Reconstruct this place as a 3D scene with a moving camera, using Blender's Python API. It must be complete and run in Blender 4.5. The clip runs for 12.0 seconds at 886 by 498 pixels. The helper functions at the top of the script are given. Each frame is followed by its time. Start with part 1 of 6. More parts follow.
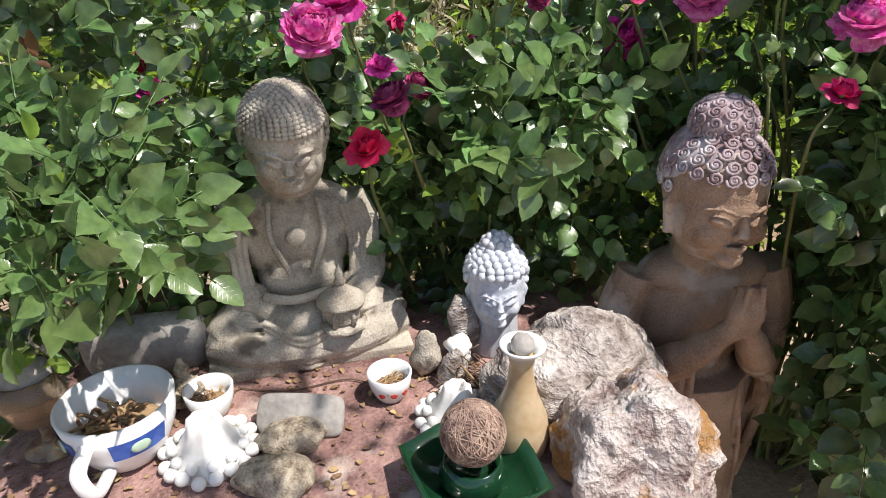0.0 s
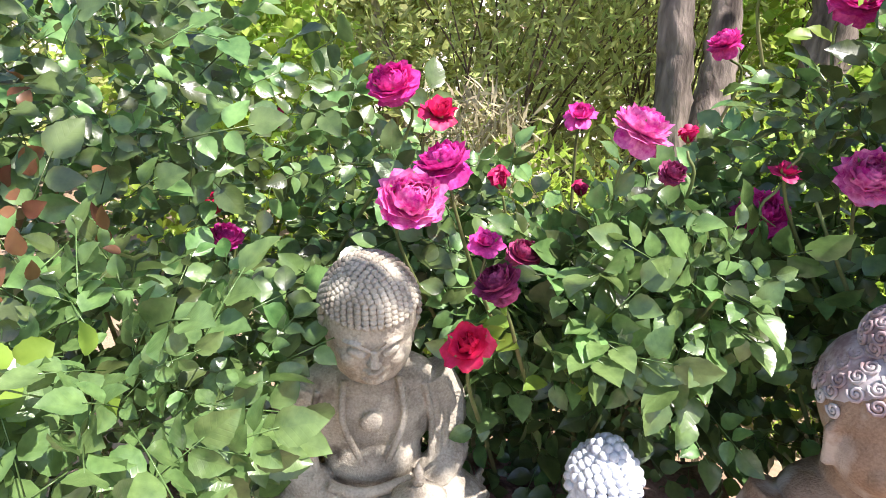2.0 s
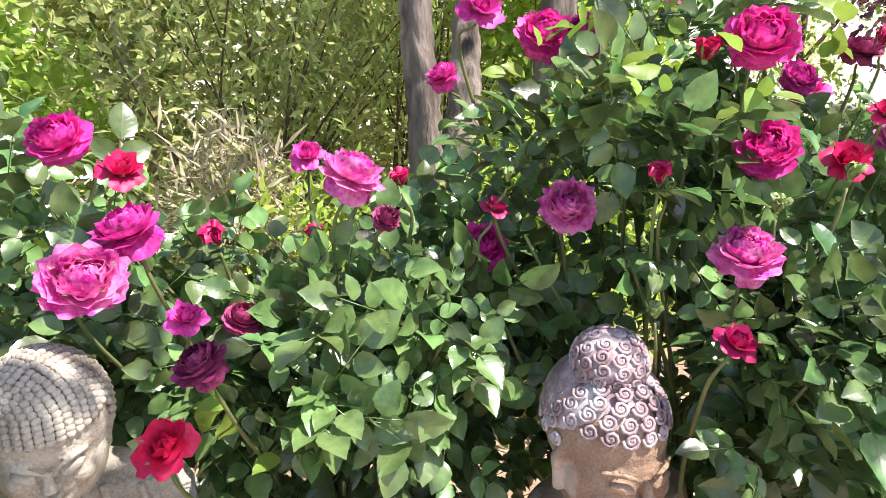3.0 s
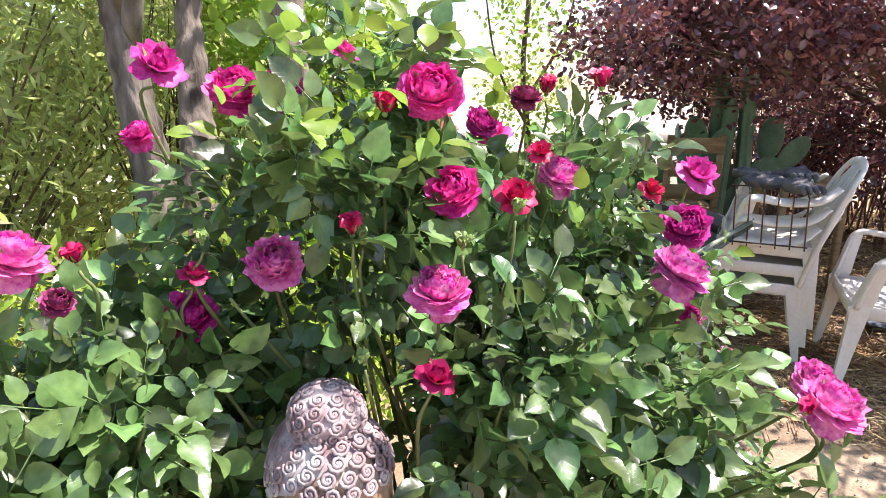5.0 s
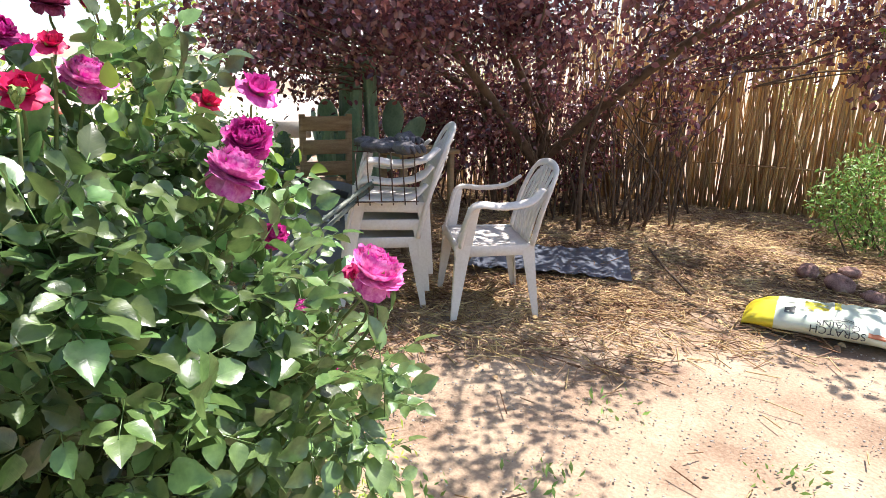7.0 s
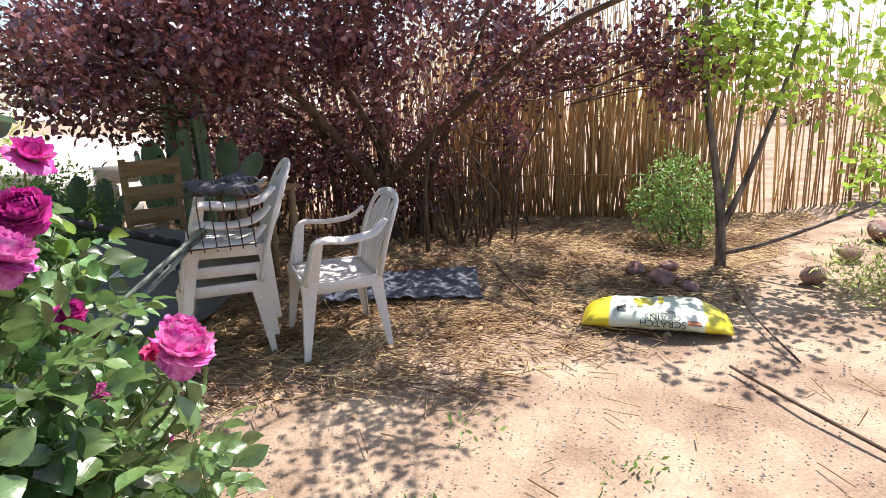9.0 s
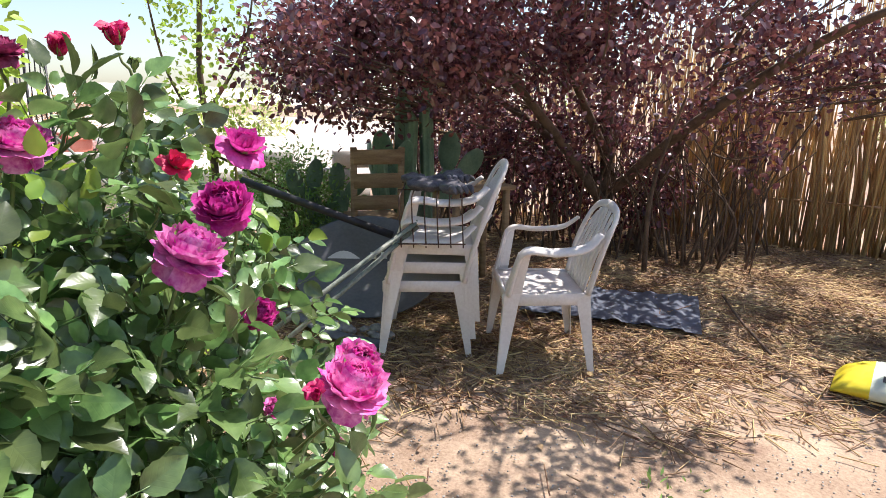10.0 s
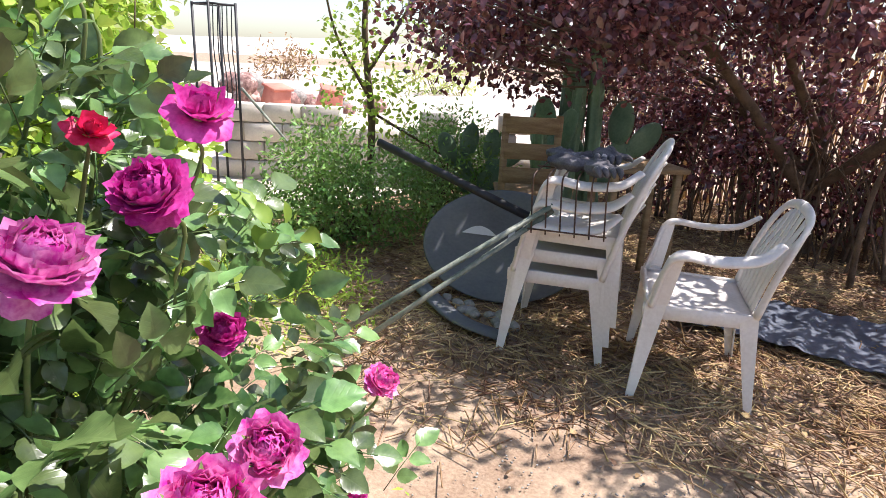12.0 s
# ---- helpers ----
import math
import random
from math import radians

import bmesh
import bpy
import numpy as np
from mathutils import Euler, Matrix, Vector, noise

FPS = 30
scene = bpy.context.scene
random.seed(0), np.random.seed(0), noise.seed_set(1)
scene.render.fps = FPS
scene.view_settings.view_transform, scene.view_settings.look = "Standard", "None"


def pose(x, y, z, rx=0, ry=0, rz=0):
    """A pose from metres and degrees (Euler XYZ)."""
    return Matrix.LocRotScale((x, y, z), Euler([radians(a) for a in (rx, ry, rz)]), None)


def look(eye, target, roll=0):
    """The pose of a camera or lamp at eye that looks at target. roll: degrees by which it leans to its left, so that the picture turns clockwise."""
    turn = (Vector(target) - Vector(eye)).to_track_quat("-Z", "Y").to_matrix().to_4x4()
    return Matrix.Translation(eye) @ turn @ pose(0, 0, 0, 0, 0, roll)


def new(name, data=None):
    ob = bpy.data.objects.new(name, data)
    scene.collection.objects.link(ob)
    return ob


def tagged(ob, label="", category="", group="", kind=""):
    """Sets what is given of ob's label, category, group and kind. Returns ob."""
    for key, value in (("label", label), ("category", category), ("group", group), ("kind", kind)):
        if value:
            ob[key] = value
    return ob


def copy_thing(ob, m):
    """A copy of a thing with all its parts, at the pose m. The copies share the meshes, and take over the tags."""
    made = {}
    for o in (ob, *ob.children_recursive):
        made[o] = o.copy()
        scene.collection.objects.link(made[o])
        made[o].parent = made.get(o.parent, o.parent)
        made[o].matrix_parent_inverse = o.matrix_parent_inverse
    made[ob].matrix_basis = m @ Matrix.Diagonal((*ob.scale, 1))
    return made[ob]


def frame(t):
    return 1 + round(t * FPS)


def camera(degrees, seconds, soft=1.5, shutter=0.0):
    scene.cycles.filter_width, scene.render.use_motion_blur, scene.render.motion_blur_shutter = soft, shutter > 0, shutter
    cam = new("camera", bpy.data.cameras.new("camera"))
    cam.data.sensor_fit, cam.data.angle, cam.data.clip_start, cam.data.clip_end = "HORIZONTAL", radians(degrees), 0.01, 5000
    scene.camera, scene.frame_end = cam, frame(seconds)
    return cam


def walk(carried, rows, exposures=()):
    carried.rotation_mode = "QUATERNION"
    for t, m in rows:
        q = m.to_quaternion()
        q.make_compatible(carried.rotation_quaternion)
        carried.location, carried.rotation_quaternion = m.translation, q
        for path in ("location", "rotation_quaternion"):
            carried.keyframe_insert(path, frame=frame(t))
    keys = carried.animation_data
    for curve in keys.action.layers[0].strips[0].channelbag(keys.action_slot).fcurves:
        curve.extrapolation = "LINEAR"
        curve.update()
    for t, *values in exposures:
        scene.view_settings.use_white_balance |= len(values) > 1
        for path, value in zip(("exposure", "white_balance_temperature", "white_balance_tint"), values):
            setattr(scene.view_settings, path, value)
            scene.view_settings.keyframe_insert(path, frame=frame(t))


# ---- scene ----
cam = camera(70.4, 12.0, soft=0.8)
ROWS = [
    (0, -0.005, 0.001, 1.252, 63.43, 0.96, -0.25),
    (0.5, 0.002, 0.043, 1.284, 65.53, 0.79, 1.68),
    (1, 0.013, 0.106, 1.312, 67.09, -0.34, 4.73),
    (1.5, -0.022, 0.174, 1.371, 69.10, -0.81, 9.31),
    (2, -0.105, 0.229, 1.377, 69.21, -0.59, 4.88),
    (2.5, -0.090, 0.275, 1.392, 69.87, -0.56, -4.31),
    (3, 0.038, 0.312, 1.415, 70.60, -0.58, -13.59),
    (3.5, 0.140, 0.329, 1.448, 71.78, -0.05, -18.67),
    (3.7, 0.159, 0.332, 1.460, 72.67, -0.37, -20.51),
    (5.3, 0.162, 0.269, 1.418, 74.03, -0.46, -37.81),
    (5.5, 0.169, 0.268, 1.402, 73.48, -1.61, -41.08),
    (6, 0.186, 0.226, 1.363, 75.36, -2.00, -50.46),
    (6.5, 0.232, 0.173, 1.311, 75.79, -1.16, -57.36),
    (7, 0.266, 0.113, 1.267, 74.68, -0.66, -63.56),
    (7.5, 0.291, 0.085, 1.262, 74.63, 0.17, -68.89),
    (7.7, 0.301, 0.075, 1.262, 75.01, 0.23, -71.17),
    (9.3, 0.330, 0.051, 1.312, 76.57, 2.35, -77.47),
    (9.5, 0.349, 0.078, 1.304, 75.64, 1.74, -71.96),
    (10, 0.530, 0.144, 1.319, 76.75, -0.61, -57.35),
    (10.5, 0.610, 0.171, 1.331, 75.69, -0.70, -54.16),
    (11, 0.631, 0.163, 1.325, 73.40, 1.81, -54.64),
    (11.5, 0.787, 0.172, 1.314, 75.05, -0.84, -44.85),
    (12, 0.974, 0.207, 1.317, 73.09, -2.58, -40.08),
]
EXPOSURES = [(0.0, 0.22, 6550, 12), (1.0, 0.75, 6550, 14), (2.5, 1.16, 6550, 15), (3.7, 1.17, 6550, 15), (6.5, 1.09, 6550, 12), (7.7, 0.90, 6500, 13), (9.5, 0.74, 6480, 14), (12.0, 0.88, 6380, 15)]
walk(cam, [(t, pose(x, y, z, rx, ry, rz)) for t, x, y, z, rx, ry, rz in ROWS], EXPOSURES)

# ---- light ----
SUN_TO = Vector((0.43, -0.21, 0.88)).normalized()      # the way to the sun
world = bpy.data.worlds.new("world")
scene.world = world
world.use_nodes = True
sky = world.node_tree.nodes.new("ShaderNodeTexSky")
sky.sky_type, sky.sun_disc = "NISHITA", False
sky.sun_elevation = math.asin(SUN_TO.z)
sky.sun_rotation = math.atan2(SUN_TO.x, SUN_TO.y)
sky.dust_density = 1.2
background = world.node_tree.nodes["Background"]
background.inputs["Strength"].default_value = 0.13
world.node_tree.links.new(sky.outputs[0], background.inputs["Color"])
lamp = bpy.data.lights.new("sun", "SUN")
lamp.energy, lamp.angle, lamp.color = 5.0, radians(0.55), (1.0, 0.96, 0.91)
sun = new("sun", lamp)
sun.matrix_world = look(SUN_TO * 30, (0, 0, 0))
rng = np.random.default_rng(7)


# ---- materials ----
def material(name, a, b, scale=12.0, rough=0.8, bump=0.3, fine=90.0, metal=0.0, translucent=0.0, vary=0.0, spots=None, gloss=0.4, depth=0.004, coords="Object", stretch=(1, 1, 1), islands=False):
    """Two colours mixed by a coarse and a fine noise, with relief; spots: a third colour in patches."""
    m = bpy.data.materials.new(name)
    m.use_nodes = True
    n, link = m.node_tree.nodes, m.node_tree.links.new
    p = n["Principled BSDF"]
    tex = n.new("ShaderNodeTexCoord")
    where = n.new("ShaderNodeMapping")
    where.inputs["Scale"].default_value = stretch
    link(tex.outputs[coords], where.inputs[0])
    big, small = n.new("ShaderNodeTexNoise"), n.new("ShaderNodeTexNoise")
    big.inputs["Scale"].default_value, small.inputs["Scale"].default_value = scale, fine
    big.inputs["Detail"].default_value, small.inputs["Detail"].default_value = 6, 4
    link(where.outputs[0], big.inputs["Vector"])
    link(where.outputs[0], small.inputs["Vector"])
    add = n.new("ShaderNodeMath")
    add.operation = "MULTIPLY_ADD"
    add.inputs[1].default_value = 0.45
    link(small.outputs["Fac"], add.inputs[0])
    link(big.outputs["Fac"], add.inputs[2])
    ramp = n.new("ShaderNodeMapRange")
    ramp.inputs["From Min"].default_value, ramp.inputs["From Max"].default_value = 0.52, 0.92
    link(add.outputs[0], ramp.inputs["Value"])
    mix = n.new("ShaderNodeMix")
    mix.data_type = "RGBA"
    mix.inputs["A"].default_value, mix.inputs["B"].default_value = (*a, 1), (*b, 1)
    link(ramp.outputs[0], mix.inputs["Factor"])
    out = mix.outputs["Result"]
    if spots:
        patch = n.new("ShaderNodeTexNoise")
        patch.inputs["Scale"].default_value, patch.inputs["Detail"].default_value = spots[1], 8
        link(where.outputs[0], patch.inputs["Vector"])
        edge = n.new("ShaderNodeMapRange")
        edge.inputs["From Min"].default_value, edge.inputs["From Max"].default_value = spots[2], spots[2] + 0.08
        link(patch.outputs["Fac"], edge.inputs["Value"])
        over = n.new("ShaderNodeMix")
        over.data_type = "RGBA"
        link(edge.outputs[0], over.inputs["Factor"])
        link(out, over.inputs["A"])
        over.inputs["B"].default_value = (*spots[0], 1)
        out = over.outputs["Result"]
    if vary:
        hsv = n.new("ShaderNodeHueSaturation")
        if islands:
            chance = n.new("ShaderNodeNewGeometry").outputs["Random Per Island"]
        else:
            chance = n.new("ShaderNodeObjectInfo").outputs["Random"]
        span = n.new("ShaderNodeMapRange")
        span.inputs["To Min"].default_value, span.inputs["To Max"].default_value = 1 - vary, 1 + vary
        link(chance, span.inputs["Value"])
        hue = n.new("ShaderNodeMapRange")
        hue.inputs["To Min"].default_value, hue.inputs["To Max"].default_value = 0.5 - vary * 0.05, 0.5 + vary * 0.05
        link(chance, hue.inputs["Value"])
        link(span.outputs[0], hsv.inputs["Value"])
        link(hue.outputs[0], hsv.inputs["Hue"])
        link(out, hsv.inputs["Color"])
        out = hsv.outputs["Color"]
    link(out, p.inputs["Base Color"])
    p.inputs["Roughness"].default_value, p.inputs["Metallic"].default_value = rough, metal
    p.inputs["Specular IOR Level"].default_value = gloss
    if bump:
        relief = n.new("ShaderNodeBump")
        relief.inputs["Strength"].default_value, relief.inputs["Distance"].default_value = bump, depth
        link(add.outputs[0], relief.inputs["Height"])
        link(relief.outputs[0], p.inputs["Normal"])
    if translucent:
        thin = n.new("ShaderNodeBsdfTranslucent")
        link(out, thin.inputs["Color"])
        both = n.new("ShaderNodeMixShader")
        both.inputs[0].default_value = translucent
        link(p.outputs[0], both.inputs[1])
        link(thin.outputs[0], both.inputs[2])
        link(both.outputs[0], n["Material Output"].inputs["Surface"])
    return m


def veined(m, pale, strength=0.09):
    """Adds a pale midrib and side veins, with relief, along the leaf's own axes."""
    n, link = m.node_tree.nodes, m.node_tree.links.new
    p = n["Principled BSDF"]
    uv = n.new("ShaderNodeUVMap")
    uv.uv_map = "leaf"
    split = n.new("ShaderNodeSeparateXYZ")
    link(uv.outputs[0], split.inputs[0])
    def calc(kind, x, y):
        q = n.new("ShaderNodeMath")
        q.operation = kind
        for k, s in enumerate((x, y)):
            if hasattr(s, "links"):
                link(s, q.inputs[k])
            else:
                q.inputs[k].default_value = s
        return q.outputs[0]
    across = calc("ABSOLUTE", split.outputs[0], 0.0)
    rib = calc("SUBTRACT", 1.0, calc("MULTIPLY", across, 32.0))
    slant = calc("SUBTRACT", calc("MULTIPLY", split.outputs[1], 44.0), calc("MULTIPLY", across, 40.0))
    side = calc("MULTIPLY", calc("SUBTRACT", calc("SINE", slant, 0.0), 0.70), 2.2)
    lines = calc("MAXIMUM", calc("MAXIMUM", rib, side), 0.0)
    lines = calc("MINIMUM", lines, 1.0)
    old = p.inputs["Base Color"].links[0].from_socket
    mix = n.new("ShaderNodeMix")
    mix.data_type = "RGBA"
    link(calc("MULTIPLY", lines, strength), mix.inputs["Factor"])
    link(old, mix.inputs["A"])
    mix.inputs["B"].default_value = (*pale, 1)
    link(mix.outputs["Result"], p.inputs["Base Color"])
    relief = n.new("ShaderNodeBump")
    relief.inputs["Strength"].default_value, relief.inputs["Distance"].default_value = 0.16, 0.0008
    link(calc("SUBTRACT", 1.0, lines), relief.inputs["Height"])
    link(p.inputs["Normal"].links[0].from_socket, relief.inputs["Normal"])
    link(relief.outputs[0], p.inputs["Normal"])
    return m


LEAF = veined(material("rose_leaf", (0.052, 0.104, 0.028), (0.218, 0.330, 0.106), 9, 0.29, 0.3, 60, translucent=0.34, vary=0.6, gloss=1.0, depth=0.002, islands=True), (0.22, 0.30, 0.12))
LEAF_OWN = veined(material("rose_leaf_near", (0.056, 0.110, 0.030), (0.226, 0.338, 0.110), 9, 0.28, 0.35, 60, translucent=0.34, vary=0.55, gloss=1.0, depth=0.002, islands=True), (0.22, 0.30, 0.12))
YOUNG = material("young_leaf", (0.20, 0.32, 0.05), (0.30, 0.42, 0.07), 9, 0.4, 0.2, 70, translucent=0.4, vary=0.3, islands=True)
BRONZE = material("bronze_leaf", (0.16, 0.05, 0.03), (0.22, 0.12, 0.05), 9, 0.4, 0.2, 70, translucent=0.3, vary=0.3, islands=True)
WILLOW = material("thicket_leaf", (0.29, 0.36, 0.10), (0.60, 0.61, 0.25), 4, 0.6, 0.0, 40, translucent=0.55, vary=0.45, islands=True)
LIME = material("lime_leaf", (0.28, 0.42, 0.05), (0.45, 0.58, 0.10), 4, 0.5, 0.0, 40, translucent=0.45, vary=0.3, islands=True)
WEED = material("weed_leaf", (0.13, 0.26, 0.06), (0.30, 0.45, 0.12), 5, 0.5, 0.0, 40, translucent=0.3, vary=0.35, islands=True)
PLUM = material("plum_leaf", (0.095, 0.030, 0.036), (0.26, 0.095, 0.105), 5, 0.22, 0.0, 40, translucent=0.2, vary=0.55, gloss=0.9, islands=True)
MAGENTA = material("magenta_petal", (0.52, 0.006, 0.22), (0.86, 0.11, 0.50), 3.5, 0.5, 0.15, 14, translucent=0.32, vary=0.22, depth=0.001)
# The pale end holds the whitish-lilac sun highlights of magenta petals as colour.
LILAC = material("lilac_petal", (0.60, 0.022, 0.33), (0.90, 0.36, 0.66), 3.5, 0.5, 0.15, 14, translucent=0.32, vary=0.15, depth=0.001)
CRIMSON = material("crimson_petal", (0.48, 0.004, 0.06), (0.64, 0.02, 0.14), 3.5, 0.5, 0.15, 14, translucent=0.2, vary=0.2, depth=0.001)
WINE = material("wine_petal", (0.17, 0.006, 0.05), (0.42, 0.07, 0.20), 3.5, 0.6, 0.15, 14, translucent=0.1, vary=0.15, depth=0.001)
SEPAL = material("sepal_green", (0.16, 0.26, 0.07), (0.28, 0.36, 0.12), 30, 0.5, 0.1, 160, vary=0.2)
CANE = material("cane_green", (0.10, 0.16, 0.04), (0.20, 0.19, 0.08), 14, 0.55, 0.2, 120, vary=0.25)
BARK = material("grey_bark", (0.05, 0.036, 0.03), (0.30, 0.24, 0.20), 14, 0.9, 1.0, 45, depth=0.02, stretch=(1, 1, 0.25))
TWIG = material("brown_twig", (0.07, 0.045, 0.03), (0.18, 0.12, 0.08), 12, 0.85, 0.3, 80)
CONCRETE = material("cast_concrete", (0.24, 0.205, 0.16), (0.60, 0.54, 0.44), 14, 0.92, 1.0, 230, spots=((0.15, 0.125, 0.10), 11, 0.58), depth=0.005)
TERRA = material("worn_terracotta", (0.18, 0.105, 0.065), (0.42, 0.29, 0.20), 9, 0.72, 0.9, 240, spots=((0.48, 0.40, 0.335), 7.5, 0.56), depth=0.004)
TERRA_HAIR = material("lilac_wash", (0.22, 0.135, 0.14), (0.50, 0.41, 0.42), 30, 0.8, 0.4, 140, spots=((0.56, 0.51, 0.51), 9, 0.55), depth=0.003)
WHITEWASH = material("bluish_plaster", (0.40, 0.42, 0.48), (0.72, 0.74, 0.78), 16, 0.88, 0.8, 220, spots=((0.36, 0.38, 0.43), 16, 0.62), depth=0.003)
ROCK = material("pale_rock", (0.17, 0.125, 0.10), (0.68, 0.61, 0.55), 18, 0.9, 1.0, 110, spots=((0.78, 0.74, 0.69), 7, 0.56), depth=0.03, stretch=(1, 1, 2.5))
QUARTZ = material("ochre_quartz", (0.22, 0.14, 0.12), (0.76, 0.69, 0.63), 16, 0.8, 1.0, 120, spots=((0.38, 0.20, 0.07), 10, 0.53), depth=0.03)
STONE = material("grey_stone", (0.22, 0.20, 0.18), (0.42, 0.39, 0.35), 16, 0.9, 0.7, 90, depth=0.006)
PUMICE = material("speckled_stone", (0.12, 0.085, 0.055), (0.56, 0.48, 0.36), 55, 0.95, 1.0, 260, depth=0.008)
SLAB = material("red_flagstone", (0.13, 0.065, 0.055), (0.46, 0.28, 0.24), 13, 0.9, 1.0, 150, spots=((0.56, 0.44, 0.37), 7, 0.56), depth=0.012)
CHINA = material("white_china", (0.74, 0.74, 0.73), (0.82, 0.82, 0.80), 6, 0.18, 0.0, 60, gloss=0.6)
CHINA_BLUE = material("blue_glaze", (0.03, 0.09, 0.42), (0.06, 0.16, 0.55), 30, 0.2, 0.0, 60)
CHINA_GREEN = material("pale_green_glaze", (0.35, 0.50, 0.38), (0.45, 0.58, 0.42), 30, 0.2, 0.0, 60)
CHINA_RED = material("red_glaze", (0.45, 0.03, 0.03), (0.55, 0.06, 0.04), 30, 0.2, 0.0, 60)
SHELL = material("bleached_shell", (0.70, 0.68, 0.63), (0.84, 0.83, 0.80), 18, 0.6, 0.4, 90, depth=0.003)
AMBER = material("honey_ceramic", (0.44, 0.30, 0.15), (0.62, 0.50, 0.34), 9, 0.3, 0.1, 60, spots=((0.20, 0.11, 0.05), 9, 0.56))
GLAZE = material("dark_green_glaze", (0.005, 0.030, 0.013), (0.012, 0.055, 0.022), 8, 0.12, 0.05, 50, gloss=0.7)
TWINE = material("brown_twine", (0.17, 0.10, 0.075), (0.46, 0.33, 0.25), 60, 0.9, 0.6, 220, depth=0.003, vary=0.2, islands=True)
LITTER = material("dry_leaf", (0.18, 0.10, 0.05), (0.42, 0.28, 0.15), 12, 0.9, 0.2, 80, vary=0.4, islands=True)
# The dark reddish-brown spots put patches of shade into the dirt's colour.
DIRT = material("pink_dirt", (0.225, 0.145, 0.095), (0.47, 0.348, 0.240), 2.6, 0.95, 1.0, 70, spots=((0.25, 0.155, 0.105), 1.7, 0.60), depth=0.012)
STRAW = material("dry_straw", (0.20, 0.102, 0.048), (0.60, 0.42, 0.235), 2, 0.85, 0.0, 30, vary=0.5, islands=True)
REED = material("dry_reed", (0.46, 0.29, 0.13), (0.84, 0.64, 0.37), 3, 0.7, 0.2, 40, translucent=0.3, vary=0.3, stretch=(1, 1, 0.2))
REED_FAR = material("dry_reed_behind", (0.46, 0.29, 0.13), (0.84, 0.64, 0.37), 3, 0.7, 0.2, 40, translucent=0.3, vary=0.3, stretch=(1, 1, 0.2), islands=True)
PLASTIC = material("weathered_white_plastic", (0.64, 0.575, 0.515), (0.80, 0.745, 0.69), 5, 0.5, 0.1, 70, spots=((0.52, 0.45, 0.40), 7, 0.66), depth=0.002)
TIN = material("blue_grey_tin", (0.10, 0.115, 0.15), (0.22, 0.24, 0.29), 3, 0.42, 0.2, 40, metal=0.5)
DISH = material("grey_dish_paint", (0.10, 0.105, 0.115), (0.16, 0.165, 0.175), 3, 0.6, 0.1, 60)
WHITE_PRINT = material("white_print", (0.62, 0.62, 0.62), (0.72, 0.72, 0.72), 9, 0.6, 0.0)
BLACK_PIPE = material("black_pipe", (0.012, 0.012, 0.014), (0.03, 0.03, 0.032), 9, 0.5, 0.1)
OLD_PIPE = material("green_grey_pipe", (0.10, 0.13, 0.10), (0.32, 0.33, 0.27), 9, 0.6, 0.3, 80, metal=0.2)
WOOD = material("weathered_wood", (0.20, 0.115, 0.055), (0.36, 0.24, 0.13), 5, 0.8, 0.5, 60, stretch=(1, 1, 6))
CLOTH = material("dark_grey_cloth", (0.055, 0.05, 0.055), (0.15, 0.14, 0.15), 14, 0.95, 0.6, 160, spots=((0.32, 0.30, 0.30), 12, 0.66))
IRON = material("rusty_iron", (0.05, 0.035, 0.03), (0.16, 0.09, 0.06), 14, 0.7, 0.4, 120, metal=0.4)
CACTUS = material("cactus_skin", (0.10, 0.17, 0.10), (0.20, 0.29, 0.18), 7, 0.6, 0.3, 60, spots=((0.30, 0.33, 0.22), 30, 0.66))
BLOCK = material("pale_block", (0.50, 0.45, 0.39), (0.66, 0.60, 0.53), 4, 0.9, 0.5, 60, vary=0.15)
RED_TUB = material("faded_red_tub", (0.50, 0.16, 0.11), (0.62, 0.25, 0.18), 4, 0.7, 0.1)
BAG_WHITE = material("bag_pale_green", (0.52, 0.58, 0.45), (0.66, 0.70, 0.58), 6, 0.38, 0.3, 30)
BAG_YELLOW = material("bag_yellow", (0.62, 0.50, 0.02), (0.74, 0.64, 0.06), 6, 0.35, 0.3, 30)
BAG_INK = material("bag_ink", (0.03, 0.04, 0.04), (0.05, 0.05, 0.05), 6, 0.5, 0.0)
BAG_RED = material("bag_russet", (0.40, 0.10, 0.04), (0.48, 0.16, 0.06), 6, 0.5, 0.0)
# Paler than the dirt, so the far yard carries the sun's glare in its colour.
PALE = material("glare_pale", (0.44, 0.36, 0.29), (0.66, 0.57, 0.48), 1.5, 0.95, 0.4, 30, depth=0.01)
HILL = material("pale_hill", (0.62, 0.54, 0.46), (0.72, 0.65, 0.57), 0.05, 0.95, 0.0, 0.6)
GREY_WOOD = material("silvered_wood", (0.22, 0.17, 0.12), (0.55, 0.47, 0.36), 8, 0.9, 1.0, 60, depth=0.012, stretch=(1, 1, 0.2))
DRY_GRASS = material("pale_dry_grass", (0.34, 0.29, 0.17), (0.62, 0.55, 0.37), 4, 0.8, 0.0, 40, translucent=0.3, vary=0.3, islands=True)
GLASS = bpy.data.materials.new("amber_glass")
GLASS.use_nodes = True
GLASS.node_tree.nodes["Principled BSDF"].inputs["Transmission Weight"].default_value = 0.9
GLASS.node_tree.nodes["Principled BSDF"].inputs["Roughness"].default_value = 0.08
GLASS.node_tree.nodes["Principled BSDF"].inputs["Base Color"].default_value = (0.92, 0.72, 0.50, 1)


# ---- shaping ----
def turned(rx=0, ry=0, rz=0):
    return np.array(Euler([radians(v) for v in (rx, ry, rz)]).to_matrix())


